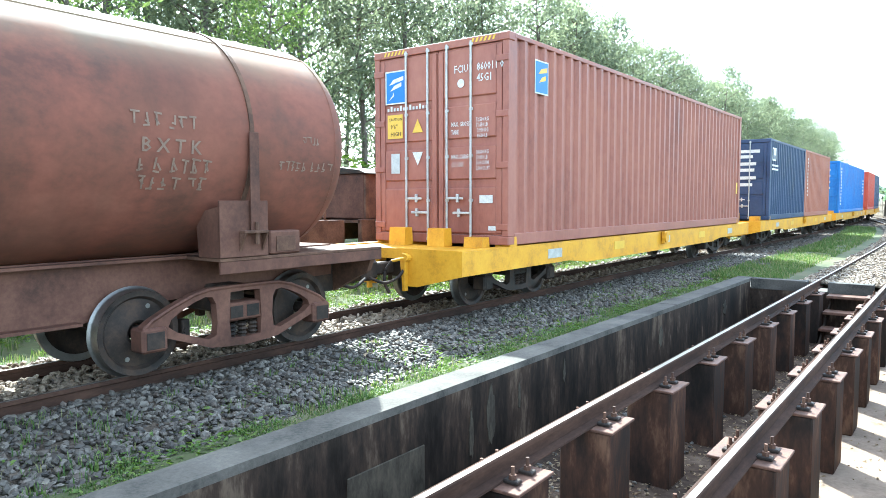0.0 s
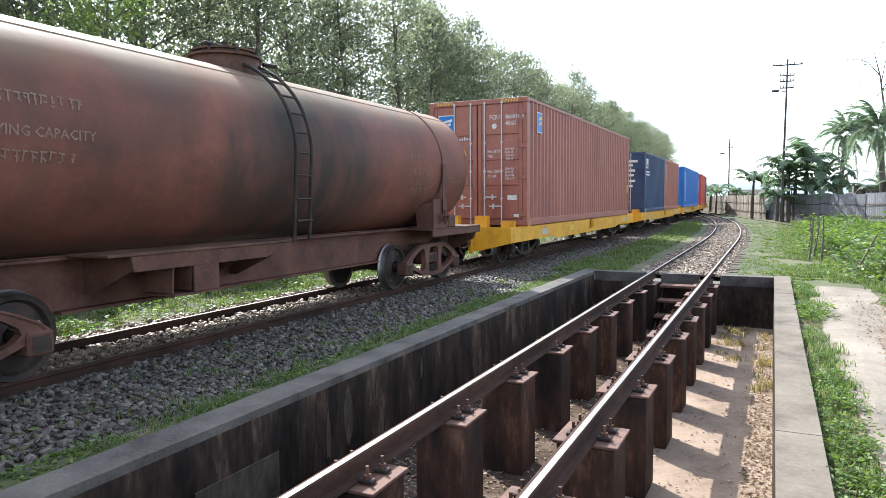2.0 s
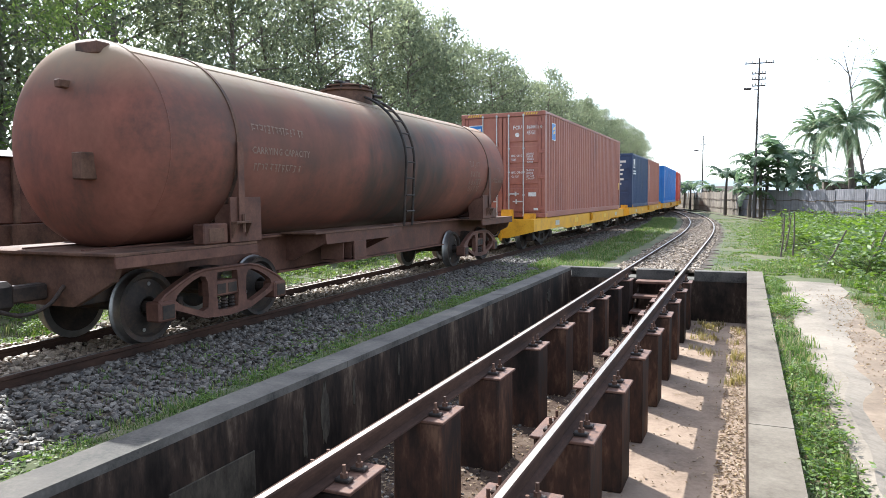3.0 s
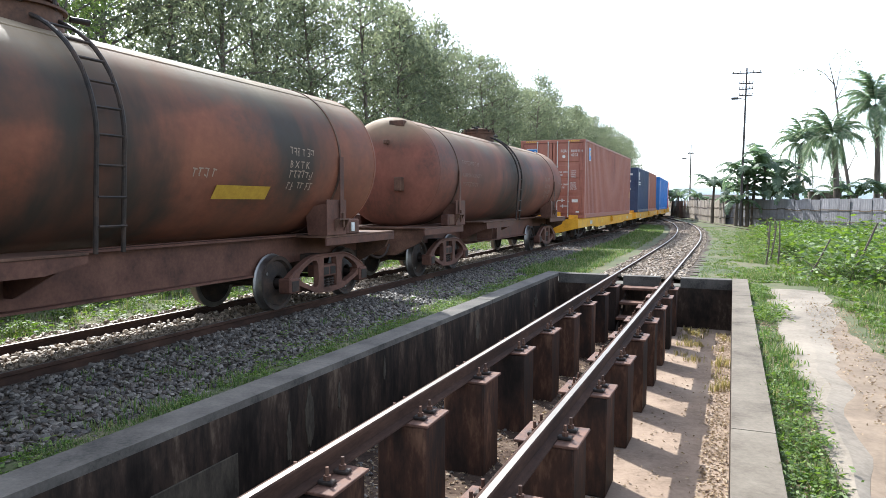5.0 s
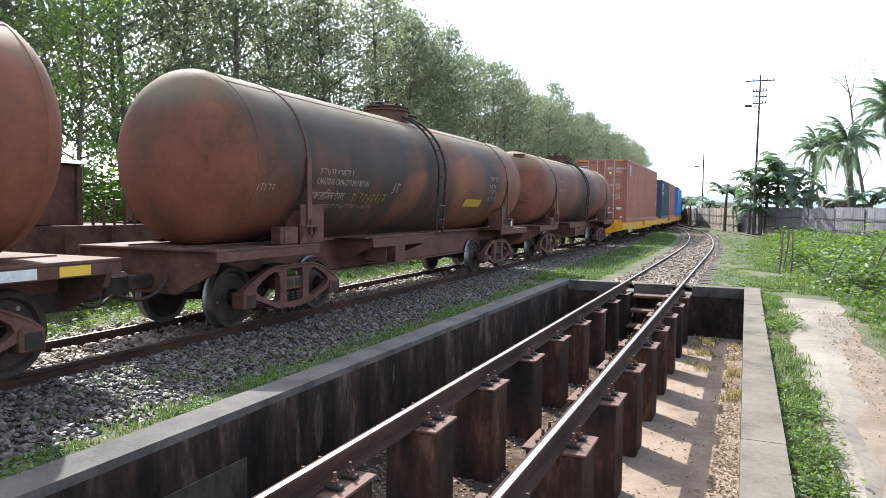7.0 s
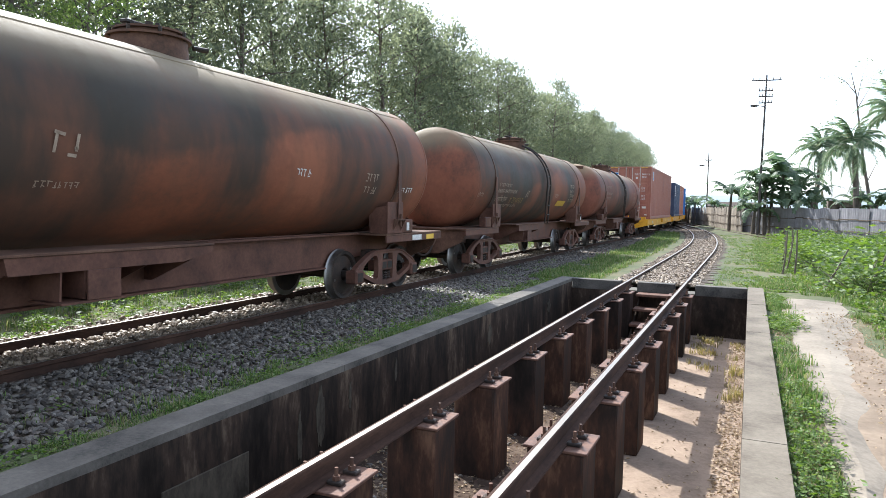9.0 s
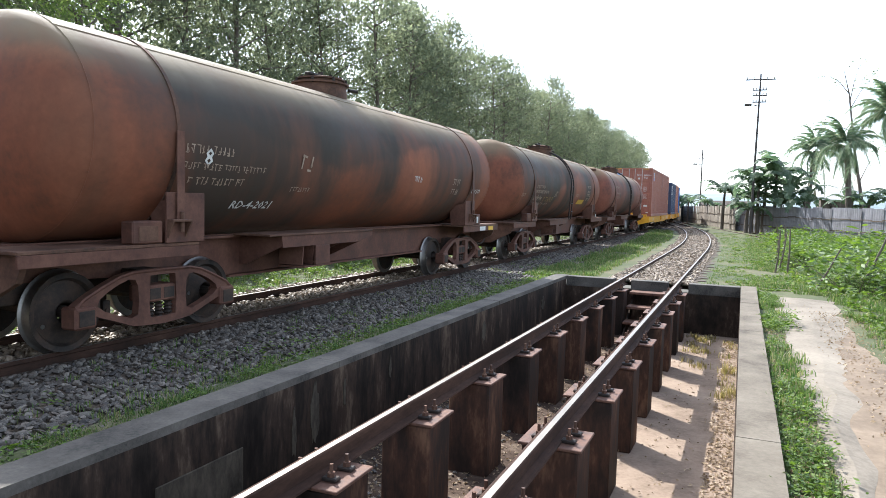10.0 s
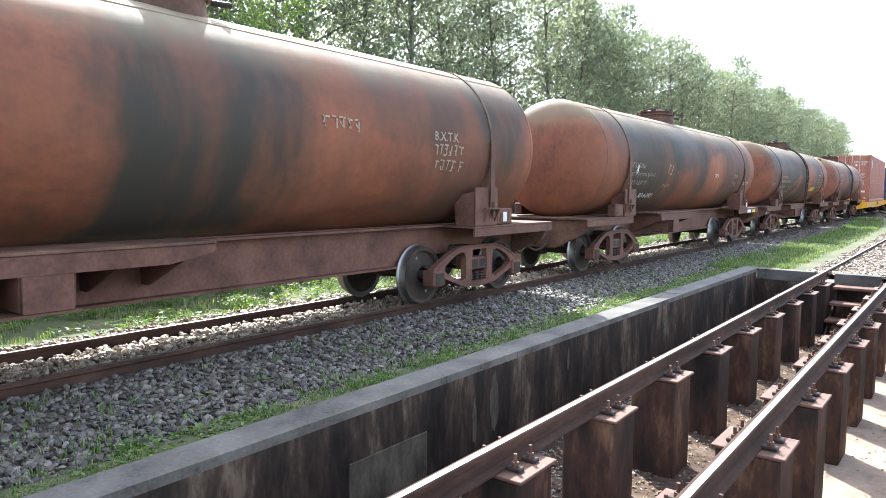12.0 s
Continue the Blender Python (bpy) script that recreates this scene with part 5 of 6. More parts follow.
# ---- grass, weeds, dry leaves ----
def blades(name, label, regions, mat=GRASS, category="grass"):
    """Grass: bent two-piece blades strewn over rectangles (n, x0, x1, y0, y1, z, height, spread)."""
    V, F = [], []
    r = np.random.default_rng(len(regions) + int(abs(regions[0][1]) * 100))
    for n, x0, x1, y0, y1, z, hgt, along in regions:
        tufts = max(1, n // 14)
        for _ in range(tufts):
            y = y0 + (y1 - y0) * r.random() ** 1.4
            x = r.uniform(x0, x1) + (along(y) - along(max(y0, 0)) if along else 0)
            if noise.noise((x * 0.9, y * 0.9, 2)) < -0.28:
                continue
            ht = hgt * (0.65 + 0.7 * max(0, 0.5 + noise.noise((x * 1.7, y * 1.7, 9))))
            for _ in range(14):
                bx, by = x + r.normal(0, 0.05), y + r.normal(0, 0.05)
                h, a, lean, w = ht * r.uniform(0.45, 1.25), r.uniform(0, 6.28), r.uniform(0.1, 0.8), r.uniform(0.003, 0.006) * (1 + y0 / 22)
                dx, dy = math.cos(a), math.sin(a)
                k = len(V)
                V += [(bx - dy * w, by + dx * w, z - 0.02), (bx + dy * w, by - dx * w, z - 0.02), (bx + dx * lean * h * 0.35 + dy * w * 0.8, by + dy * lean * h * 0.35 - dx * w * 0.8, z + h * 0.6), (bx + dx * lean * h * 0.35 - dy * w * 0.8, by + dy * lean * h * 0.35 + dx * w * 0.8, z + h * 0.6), (bx + dx * lean * h, by + dy * lean * h, z + h)]
                F += [(k, k + 1, k + 2, k + 3), (k + 3, k + 2, k + 4)]
    return scatter(name, label, category, V, F, mat)


blades("kerb_grass", "short green grass along the pit kerb", [(9000, -3.86, -3.6, -1, 14.4, -0.105, 0.032, None), (4800, -4.1, -3.65, -0.5, 14, -0.13, 0.06, None), (2600, -5.4, -4.1, 0, 20, -0.13, 0.055, None)])
blades("kerb_weeds", "bright weeds between kerb and footpath", [(8500, 0.31, 0.53, 1.2, 14.4, -0.115, 0.04, None), (1500, 0.32, 0.62, 6, 13.5, -0.11, 0.09, None)])
blades("path_edge_grass", "short grass on the far side of the footpath", [(24000, 1.5, 4.2, 6, 15.5, -0.12, 0.055, None)])
blades("track_verge_grass", "green grass between the two tracks", [(26000, -4.3, -2.9, 14.6, 48, -0.12, 0.1, pit_x)])
blades("path_verge_grass", "sunny grass beside the curving track", [(20000, 0.2, 2.4, 14.5, 46, -0.12, 0.07, None), (20000, -0.6, 0.9, 14.6, 46, -0.12, 0.05, pit_x), (16000, 1.5, 7, 11.5, 18, -0.13, 0.12, None)])
blades("meadow_grass", "tall weedy grass before the tin fence", [(36000, 1.6, 10, 15, 44, -0.13, 0.28, None)])
blades("lineside_grass", "tall bright grass behind the train", [(42000, -11.0, -7.25, -2, 42, -0.19, 0.085, None), (8000, -24, -12, 0, 60, -0.24, 0.3, None)])
blades("pit_weeds", "dry yellowish tufts growing in the pit", [(700, -0.8, -0.4, 11.2, 13.9, -1.0, 0.09, None), (380, -0.16, 0.02, 9.5, 14.1, -1.0, 0.1, None)], DRY)


def leaf_litter(name, label, regions, size=0.021):
    V, F = [], []
    r = np.random.default_rng(31)
    for n, x0, x1, y0, y1, z in regions:
        for _ in range(n):
            x, y, a, s = r.uniform(x0, x1), y0 + (y1 - y0) * r.random() ** 1.3, r.uniform(0, 6.28), size * r.uniform(0.4, 1.3)
            c, d, k = math.cos(a) * s, math.sin(a) * s, len(V)
            q = r.uniform(0, 0.02, 4)
            V += [(x - c, y - d, z + q[0]), (x + d * 0.5, y - c * 0.5, z + q[1]), (x + c, y + d, z + q[2]), (x - d * 0.5, y + c * 0.5, z + q[3])]
            F += [(k, k + 1, k + 2), (k, k + 2, k + 3)]
    return scatter(name, label, "leaves", V, F, LITTER)


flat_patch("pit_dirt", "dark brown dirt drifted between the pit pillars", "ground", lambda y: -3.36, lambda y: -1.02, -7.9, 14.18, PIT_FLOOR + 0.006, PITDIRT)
leaf_litter("pit_leaf_litter", "dry brown leaves drifted along the pit wall", [(3600, -0.22, 0.02, 1.5, 13.8, -0.995), (7000, -3.2, -0.95, 2.5, 13.5, -0.985), (800, -3.25, -2.4, 2.5, 13.5, -0.97), (350, -0.9, -0.2, 4, 13.8, -0.997)])
leaf_litter("path_leaf_litter", "dry leaves lying beside the footpath", [(2300, 0.95, 1.62, 1, 12, -0.1), (160, 0.55, 1.4, 1, 13, -0.088), (700, 0.32, 0.55, 2, 10, -0.1)], 0.016)


# ---- trees ----
def leaves(bm_or_lists, centre, spread, n, size, r, droop=0.5, slim=0.42):
    V, F = bm_or_lists
    cx, cy, cz = centre
    P = r.normal(0, 1, (n, 3)) * np.array(spread) * 0.5
    for px, py, pz in P:
        a, t, s = r.uniform(0, 6.28), r.uniform(-1.2, 1.2), size * r.uniform(0.5, 1.3)
        u = Vector((math.cos(a), math.sin(a), -droop * r.random())).normalized() * s
        w = u.cross(Vector((math.sin(t), 0.3, math.cos(t)))).normalized() * s * slim
        c = Vector((cx + px, cy + py, cz + pz))
        k = len(V)
        V += [tuple(c - u), tuple(c + w), tuple(c + u), tuple(c - w)]
        F.append((k, k + 1, k + 2, k + 3))


def tree_data(seed, height, crown_from, width, leaf, boughs, per):
    """A slim leaning trunk, rising boughs, and leaf sprays clustered along the outer part of every bough."""
    r = np.random.default_rng(seed)
    bm = bmesh.new()
    lean = r.uniform(-0.05, 0.05, 2)
    trunk = [(lean[0] * z + 0.12 * math.sin(z * 0.5 + seed), lean[1] * z + 0.1 * math.cos(z * 0.6 + seed), z) for z in np.linspace(-0.4, height * 0.93, 9)]
    tube(bm, trunk, [0.25 * (1 - 0.85 * i / 8) for i in range(9)], 8)
    V, F = [], []
    for k in range(boughs):
        f = (k + r.random()) / boughs
        z = crown_from + (height * 0.93 - crown_from) * f
        q = (z + 0.4) / (height * 0.93 + 0.4) * 8
        i = min(7, int(q))
        base = Vector(trunk[i]).lerp(Vector(trunk[i + 1]), q - i)
        shape = 0.55 + 0.75 * f if f < 0.45 else 0.89 * (1 - ((f - 0.45) / 0.62) ** 2)
        a, reach = k * 2.4 + r.uniform(-0.5, 0.5), width * max(0.16, shape) * r.uniform(0.6, 1.08)
        tip = base + Vector((math.cos(a) * reach, math.sin(a) * reach, reach * r.uniform(0.15, 0.6)))
        mid = base.lerp(tip, 0.5) + Vector((0, 0, 0.08 * reach))
        tube(bm, [tuple(base), tuple(mid), tuple(tip)], [0.08, 0.045, 0.015], 5)
        for n in range(6):
            u = r.uniform(0.35, 1.05)
            c = base.lerp(tip, u) + Vector(r.normal(0, 0.16 * reach, 3)) * 0.8
            leaves((V, F), c, (1.5, 1.5, 0.95), per, leaf, r, 1.6, 0.36)
    leaves((V, F), (trunk[-1][0], trunk[-1][1], height * 0.95), (1.3, 1.3, 1.6), per * 3, leaf, r, 1.2, 0.36)
    me = bpy.data.meshes.new("crown")
    me.from_pydata(V, [], F)
    me.materials.append(LEAF)
    return finish(bm, "trunk", BARK, True), me


KINDS = [tree_data(3 + 7 * k, h, cf, w, 0.23, 30, 34) for k, (h, cf, w) in enumerate(((23.6, 4.0, 5.6), (24.8, 5.5, 5.2), (22.4, 3.0, 5.9), (24.2, 6.5, 5.0), (21.2, 3.0, 5.6)))]


def tree(kind, m, size):
    e = thing("tree", "slender dark-green roadside tree with feathery crown", "tree", "tree belt")
    for nm, me in zip(("trunk", "crown"), KINDS[kind]):
        ob = new(nm, me)
        ob.parent = e
    e.matrix_basis = m @ Matrix.Diagonal((size, size, size, 1))
    return e


r = random.Random(12)
for row, (x0, step) in enumerate(((-31.0, 4.9), (-36.5, 5.6), (-44.0, 11.0))):
    y = 0.0 + row * 2.3
    while y < 246:
        tree(r.randrange(5), pose(x0 + r.uniform(-1.6, 1.6), y, -0.35, 0, 0, r.uniform(0, 360)), r.uniform(0.88, 1.06))
        y += step * r.uniform(0.75, 1.3) * (1 + y / 300)


def fresh_tree(kind, m, size):
    """A younger tree in front of the belt, with brighter leaves."""
    e = thing("tree", "young bright-green tree before the tree belt", "tree", "young trees")
    new("trunk", KINDS[kind][0]).parent = e
    crown = KINDS[kind][1].copy()
    crown.materials[0] = LEAF_FRESH
    new("crown", crown).parent = e
    e.matrix_basis = m @ Matrix.Diagonal((size, size, size, 1))
    return e


for k, (x, y, sc) in enumerate(((-21.5, 3.0, 0.5), (-23.5, 10.5, 0.56), (-25.0, 20.0, 0.55))):
    fresh_tree((2, 4, 0)[k], pose(x, y, -0.35, 0, 0, 80 * k), sc)


def bush(name, label, group, size, n, leaf, mat, seed, category="bush"):
    rr = np.random.default_rng(seed)
    V, F = [], []
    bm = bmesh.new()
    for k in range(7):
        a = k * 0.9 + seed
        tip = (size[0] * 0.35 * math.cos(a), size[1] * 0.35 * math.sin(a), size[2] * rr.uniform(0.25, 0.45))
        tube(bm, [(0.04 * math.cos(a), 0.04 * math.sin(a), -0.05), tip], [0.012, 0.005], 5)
    for k in range(n):
        a, d, z = rr.uniform(0, 6.28), rr.random() ** 0.5, rr.random()
        c = (size[0] * 0.5 * d * math.cos(a), size[1] * 0.5 * d * math.sin(a), size[2] * z * (1.1 - 0.6 * d))
        leaves((V, F), c, (0.22 * size[0], 0.22 * size[1], 0.16 * size[2]), 22, leaf, rr, 0.4)
    e = thing(name, label, category, group)
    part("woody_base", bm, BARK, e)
    me = bpy.data.meshes.new("foliage")
    me.from_pydata(V, [], F)
    me.materials.append(mat)
    ob = new("foliage", me)
    ob.parent = e
    return e


weeds = [bush("bush", "leafy bright-green wild bush", "lineside bushes", sz, 20, 0.066, BUSH, 40 + k) for k, sz in enumerate(((1.5, 1.4, 0.75), (1.1, 1.3, 0.55), (1.9, 1.5, 0.95)))]
spots = []
for k in range(116):
    y = 14.8 + 27 * r.random() ** 1.2
    x = max(1.9 - 0.01 * y, 1.5) + r.random() ** 1.3 * (0.17 * y + 1.0)
    spots.append((x, y) if k < 104 else (3.4 + 3.4 * r.random(), 16.5 + 8 * r.random()))
for k, (x, y) in enumerate(spots):
    m = pose(x, y, -0.14, 0, 0, r.uniform(0, 360)) @ Matrix.Scale(r.uniform(0.7, 1.25) if k < 104 else r.uniform(1.3, 1.75), 4)
    if k < 3:
        weeds[k].matrix_basis = m
    else:
        ob = copy_thing(weeds[k % 3], m)
        ob.scale = m.to_scale()
for k in range(64):
    near = k % 2
    y = 1.5 + 12.6 * r.random()
    m = pose(r.uniform(0.34, 0.54) if near else r.uniform(-3.95, -3.66), y, -0.115 if near else -0.14, 0, 0, r.uniform(0, 360)) @ Matrix.Scale(r.uniform(0.09, 0.22), 4)
    ob = copy_thing(weeds[k % 3], m)
    ob.scale = m.to_scale()
    tagged(ob, "small leafy weed growing beside the kerb", "weed", "kerbside weeds")
for k in range(74):
    m = pose(-7.45 - 2.4 * r.random() ** 1.3, -1 + 26 * r.random() ** 1.2, -0.22, 0, 0, r.uniform(0, 360)) @ Matrix.Scale(r.uniform(0.16, 0.34), 4)
    ob = copy_thing(weeds[k % 3], m)
    ob.scale = m.to_scale()
    tagged(ob, "low leafy weed growing behind the train track", "weed", "lineside weeds")
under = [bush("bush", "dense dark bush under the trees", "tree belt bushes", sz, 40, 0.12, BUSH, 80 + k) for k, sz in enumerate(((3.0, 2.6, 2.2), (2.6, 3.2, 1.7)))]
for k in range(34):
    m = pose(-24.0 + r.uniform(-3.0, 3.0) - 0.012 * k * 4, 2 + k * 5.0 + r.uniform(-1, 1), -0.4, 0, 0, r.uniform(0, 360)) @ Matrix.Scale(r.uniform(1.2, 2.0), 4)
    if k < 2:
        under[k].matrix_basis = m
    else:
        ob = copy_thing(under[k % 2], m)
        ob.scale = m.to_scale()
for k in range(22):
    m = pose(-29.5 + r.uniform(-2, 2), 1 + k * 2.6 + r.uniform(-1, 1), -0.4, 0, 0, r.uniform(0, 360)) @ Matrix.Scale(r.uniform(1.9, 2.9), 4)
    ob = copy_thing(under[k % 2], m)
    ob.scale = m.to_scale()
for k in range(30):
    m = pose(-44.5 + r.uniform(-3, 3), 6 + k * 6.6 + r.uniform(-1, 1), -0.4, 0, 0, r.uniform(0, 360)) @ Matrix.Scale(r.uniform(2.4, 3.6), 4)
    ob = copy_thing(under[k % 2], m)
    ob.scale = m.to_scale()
vine = bush("vine", "leafy vine tangled over thin wooden stakes", "", (1.0, 3.2, 1.1), 46, 0.06, BUSH, 91, "climbing plant")
vine.matrix_basis = pose(1.2, 22.6, -0.12)


def leaf_carpet(name, label, regions, mat=BUSH):
    """Low broad-leaved weeds in patches: (clumps, x0, x1, y0, y1, z, height, leaf length)."""
    rr = np.random.default_rng(int(abs(regions[0][1]) * 50) + 3)
    V, F = [], []
    for n, x0, x1, y0, y1, z, high, size in regions:
        for _ in range(n):
            x, y = rr.uniform(x0, x1), y0 + (y1 - y0) * rr.random() ** 1.3
            d = noise.noise((x * 1.1, y * 0.8, 4))
            if d < -0.12:
                continue
            h = high * (0.5 + max(0.0, d)) * rr.uniform(0.6, 1.3)
            leaves((V, F), (x, y, z + h * 0.6), (0.1, 0.1, h * 0.6), 13, size * (1 + y / 30), rr, 0.3, 0.5)
    return scatter(name, label, "weeds", V, F, mat)


leaf_carpet("kerb_leaf_weeds", "low leafy weeds filling the strip beside the kerb", [(900, 0.31, 0.58, 1.2, 14.4, -0.115, 0.07, 0.017), (160, 0.32, 0.72, 7, 11, -0.1, 0.16, 0.02)])
leaf_carpet("path_edge_weeds", "low leafy weeds beyond the footpath", [(800, 1.55, 4.0, 7, 15.5, -0.12, 0.09, 0.022)])
leaf_carpet("bank_leaf_weeds", "dark leafy weeds at the foot of the ballast", [(620, -3.98, -3.62, -0.5, 14.4, -0.13, 0.08, 0.02), (170, -4.9, -3.9, 1, 16, -0.13, 0.06, 0.018)])
leaf_carpet("lineside_leaf_weeds", "mixed low weeds on the bank behind the train", [(1700, -10.8, -7.35, -2, 24, -0.21, 0.13, 0.028), (700, -14, -9, -2, 40, -0.24, 0.2, 0.04)])
leaf_carpet("meadow_leaf_weeds", "broad-leaved weeds among the meadow grass", [(1500, 1.7, 7.5, 11.5, 30, -0.12, 0.3, 0.035), (900, -0.3, 2.4, 14.6, 36, -0.12, 0.06, 0.026)])


# ---- palms and bananas ----
def frond_mesh(length, seed, sag):
    rr = np.random.default_rng(seed)
    V, F = [], []
    pts = [Vector((length * u * (1 - 0.22 * u * u), 0, length * (0.4 * u - sag * u ** 2.4))) for u in np.linspace(0, 1, 14)]
    for a, b in zip(pts, pts[1:]):
        k = len(V)
        V += [(a.x, -0.02, a.z), (a.x, 0.02, a.z), (b.x, 0.015, b.z), (b.x, -0.015, b.z)]
        F.append((k, k + 1, k + 2, k + 3))
    for i in range(64):
        u = 0.12 + 0.88 * i / 64
        q = u * 13
        a = pts[int(q)].lerp(pts[min(13, int(q) + 1)], q % 1)
        ln = length * 0.22 * math.sin(math.pi * (0.18 + 0.8 * u)) * rr.uniform(0.75, 1.1)
        for s in (-1, 1):
            tip = a + Vector((ln * 0.4, s * ln * rr.uniform(0.4, 0.7), -ln * rr.uniform(0.4, 1.1)))
            k = len(V)
            V += [tuple(a + Vector((-0.035, 0, 0))), tuple(a + Vector((0.035, 0, 0))), tuple(a.lerp(tip, 0.5) + Vector((0.026, 0, 0.03))), tuple(tip), tuple(a.lerp(tip, 0.5) - Vector((0.026, 0, -0.03)))]
            F.append((k, k + 1, k + 2, k + 3, k + 4))
    me = bpy.data.meshes.new("frond")
    me.from_pydata(V, [], F)
    me.materials.append(FROND)
    return me


FRONDS = [frond_mesh(3.3, k, s) for k, s in enumerate((0.55, 0.95, 1.35))]


def palm(x, y, height, lean, size, n=19, seed=0):
    e = thing("coconut_palm", "tall coconut palm with drooping feathery fronds", "palm tree", "palms behind the fence")
    rr = random.Random(seed)
    bm = bmesh.new()
    pts = [(lean * (z / height) ** 2, 0.1 * math.sin(z), z) for z in np.linspace(-0.4, height, 12)]
    tube(bm, pts, [0.2 - 0.075 * i / 11 + 0.01 * (i % 2) for i in range(12)], 10)
    part("trunk", bm, BARK, e, "", True)
    for k in range(n):
        ob = new("frond", FRONDS[k % 3])
        ob.parent = e
        up = (62, 28, -4, -38)[k % 4] + rr.uniform(-12, 12)
        ob.matrix_basis = Matrix.Translation((lean, 0.1 * math.sin(height), height)) @ pose(0, 0, 0, rr.uniform(-20, 20), -up, k * 137.5 + rr.uniform(-12, 12)) @ Matrix.Scale(size * rr.uniform(0.85, 1.1), 4)
    for k in range(6):
        a = k * 1.05
        bm = lathe(bmesh.new(), [(-0.14, 0), (-0.08, 0.1), (0.05, 0.11), (0.14, 0)], "z", (lean + 0.22 * math.cos(a), 0.22 * math.sin(a), height - 0.25), 8)
        part("coconut", bm, FROND, e, "green coconut")
    e.matrix_basis = pose(x, y, -0.1)
    return e


palm(4.1, 55, 5.7, 0.3, 0.78, 26, 1)
palm(5.6, 46, 5.3, -0.4, 0.74, 24, 2)
palm(7.9, 48, 7.3, -0.3, 0.85, 26, 3)


def banana_leaf(seed):
    rr = np.random.default_rng(seed)
    V, F = [], []
    n = 12
    ln, wd = 2.6, 0.3
    mid = [Vector((ln * u * (1 - 0.25 * u), 0, ln * (0.75 * u - 0.85 * u * u))) for u in np.linspace(0, 1, n + 1)]
    for i in range(n):
        a, b = mid[i], mid[i + 1]
        u = (i + 0.5) / n
        w = wd * math.sin(math.pi * min(1, 0.12 + 0.86 * u)) ** 0.6 * (0.25 if i == 0 else 1)
        for s in (-1, 1):
            dz = -w * rr.uniform(0.15, 0.75)
            k = len(V)
            V += [tuple(a), tuple(b), (b.x, s * w, b.z + dz), (a.x + 0.03, s * w, a.z + dz)]
            F.append((k, k + 1, k + 2, k + 3))
    me = bpy.data.meshes.new("leaf")
    me.from_pydata(V, [], F)
    me.materials.append(BANANA)
    return me


BLEAF = [banana_leaf(k) for k in range(3)]


def banana(x, y, height, size, seed):
    e = thing("banana_plant", "banana plant with broad ragged leaves", "banana plant", "banana plants by the fence")
    rr = random.Random(seed)
    bm = bmesh.new()
    tube(bm, [(0, 0, -0.2), (0.05, 0, height * 0.5), (0.1, 0.05, height)], [0.14, 0.11, 0.07], 10)
    part("stem", bm, BARK, e, "", True)
    for k in range(9):
        ob = new("leaf", BLEAF[k % 3])
        ob.parent = e
        ob.matrix_basis = Matrix.Translation((0.1, 0.05, height - 0.1)) @ pose(0, 0, 0, rr.uniform(-15, 15), rr.uniform(-40, 15), k * 137.5 + rr.uniform(-20, 20)) @ Matrix.Scale(size * rr.uniform(0.75, 1.1), 4)
    e.matrix_basis = pose(x, y, -0.15, 0, 0, rr.uniform(0, 360))
    return e


for k, (x, y, h, s) in enumerate(((-0.7, 55.0, 2.8, 1.0), (0.1, 54.2, 2.5, 0.95), (1.6, 49.9, 3.2, 1.25), (2.6, 50, 3.9, 1.35), (1.9, 50.6, 3.6, 1.3), (3.4, 49.5, 3.0, 1.2), (0.9, 49.4, 1.6, 0.9), (2.8, 49.2, 2.0, 1.1), (1.2, 50.4, 2.4, 1.1), (4.2, 48.6, 2.2, 1.0), (6.3, 47, 2.2, 0.8), (7.2, 46, 2.0, 0.8), (8.4, 44.5, 2.2, 0.9), (-4.6, 76, 2.2, 1.0), (-2.5, 72, 2.1, 0.9), (-5.8, 84, 2.2, 1.0), (-6.6, 92, 2.4, 1.0))):
    banana(x - 0.7, y, h, s, 60 + k)


def bare_tree(x, y):
    e = thing("bare_tree", "thin pale tree with almost no leaves", "tree")
    rr = np.random.default_rng(17)
    bm = bmesh.new()
    trunk = [(0.9, 0, 0), (0.7, 0, 3.2), (0.1, 0.1, 6.5), (-0.35, 0, 9.5), (-0.7, 0, 12.0), (-1.2, 0, 14.0)]
    tube(bm, trunk, [0.17, 0.15, 0.12, 0.09, 0.06, 0.02], 8)
    V, F = [], []
    for (bx, bz), (tx, tz) in (((-0.2, 8.7), (-3.0, 9.6)), ((0.15, 6.2), (-1.3, 7.6)), ((-0.5, 10.8), (0.9, 13.2)), ((-0.7, 12), (-2.2, 13.6)), ((-0.1, 8), (1.6, 10.4)), ((-0.6, 11.4), (-0.1, 14.2)), ((0.5, 4.4), (1.8, 7.2))):
        tube(bm, [(bx, 0, bz), ((bx + tx) / 2, 0.2, (bz + tz) / 2 + 0.25), (tx, 0.3, tz)], [0.05, 0.03, 0.012], 5)
        for q in range(4):
            c = (tx + rr.normal(0, 0.6), 0.3 + rr.normal(0, 0.4), tz + rr.normal(0, 0.5))
            tube(bm, [(tx, 0.3, tz), c], [0.014, 0.008], 4)
            leaves((V, F), c, (0.7, 0.7, 0.5), 26, 0.13, rr)
    part("trunk", bm, BARK, e, "", True)
    me = bpy.data.meshes.new("leaves")
    me.from_pydata(V, [], F)
    me.materials.append(LEAF)
    new("leaves", me).parent = e
    e.matrix_basis = pose(x, y, -0.1) @ Matrix.Scale(0.86, 4)


bare_tree(7.4, 60)


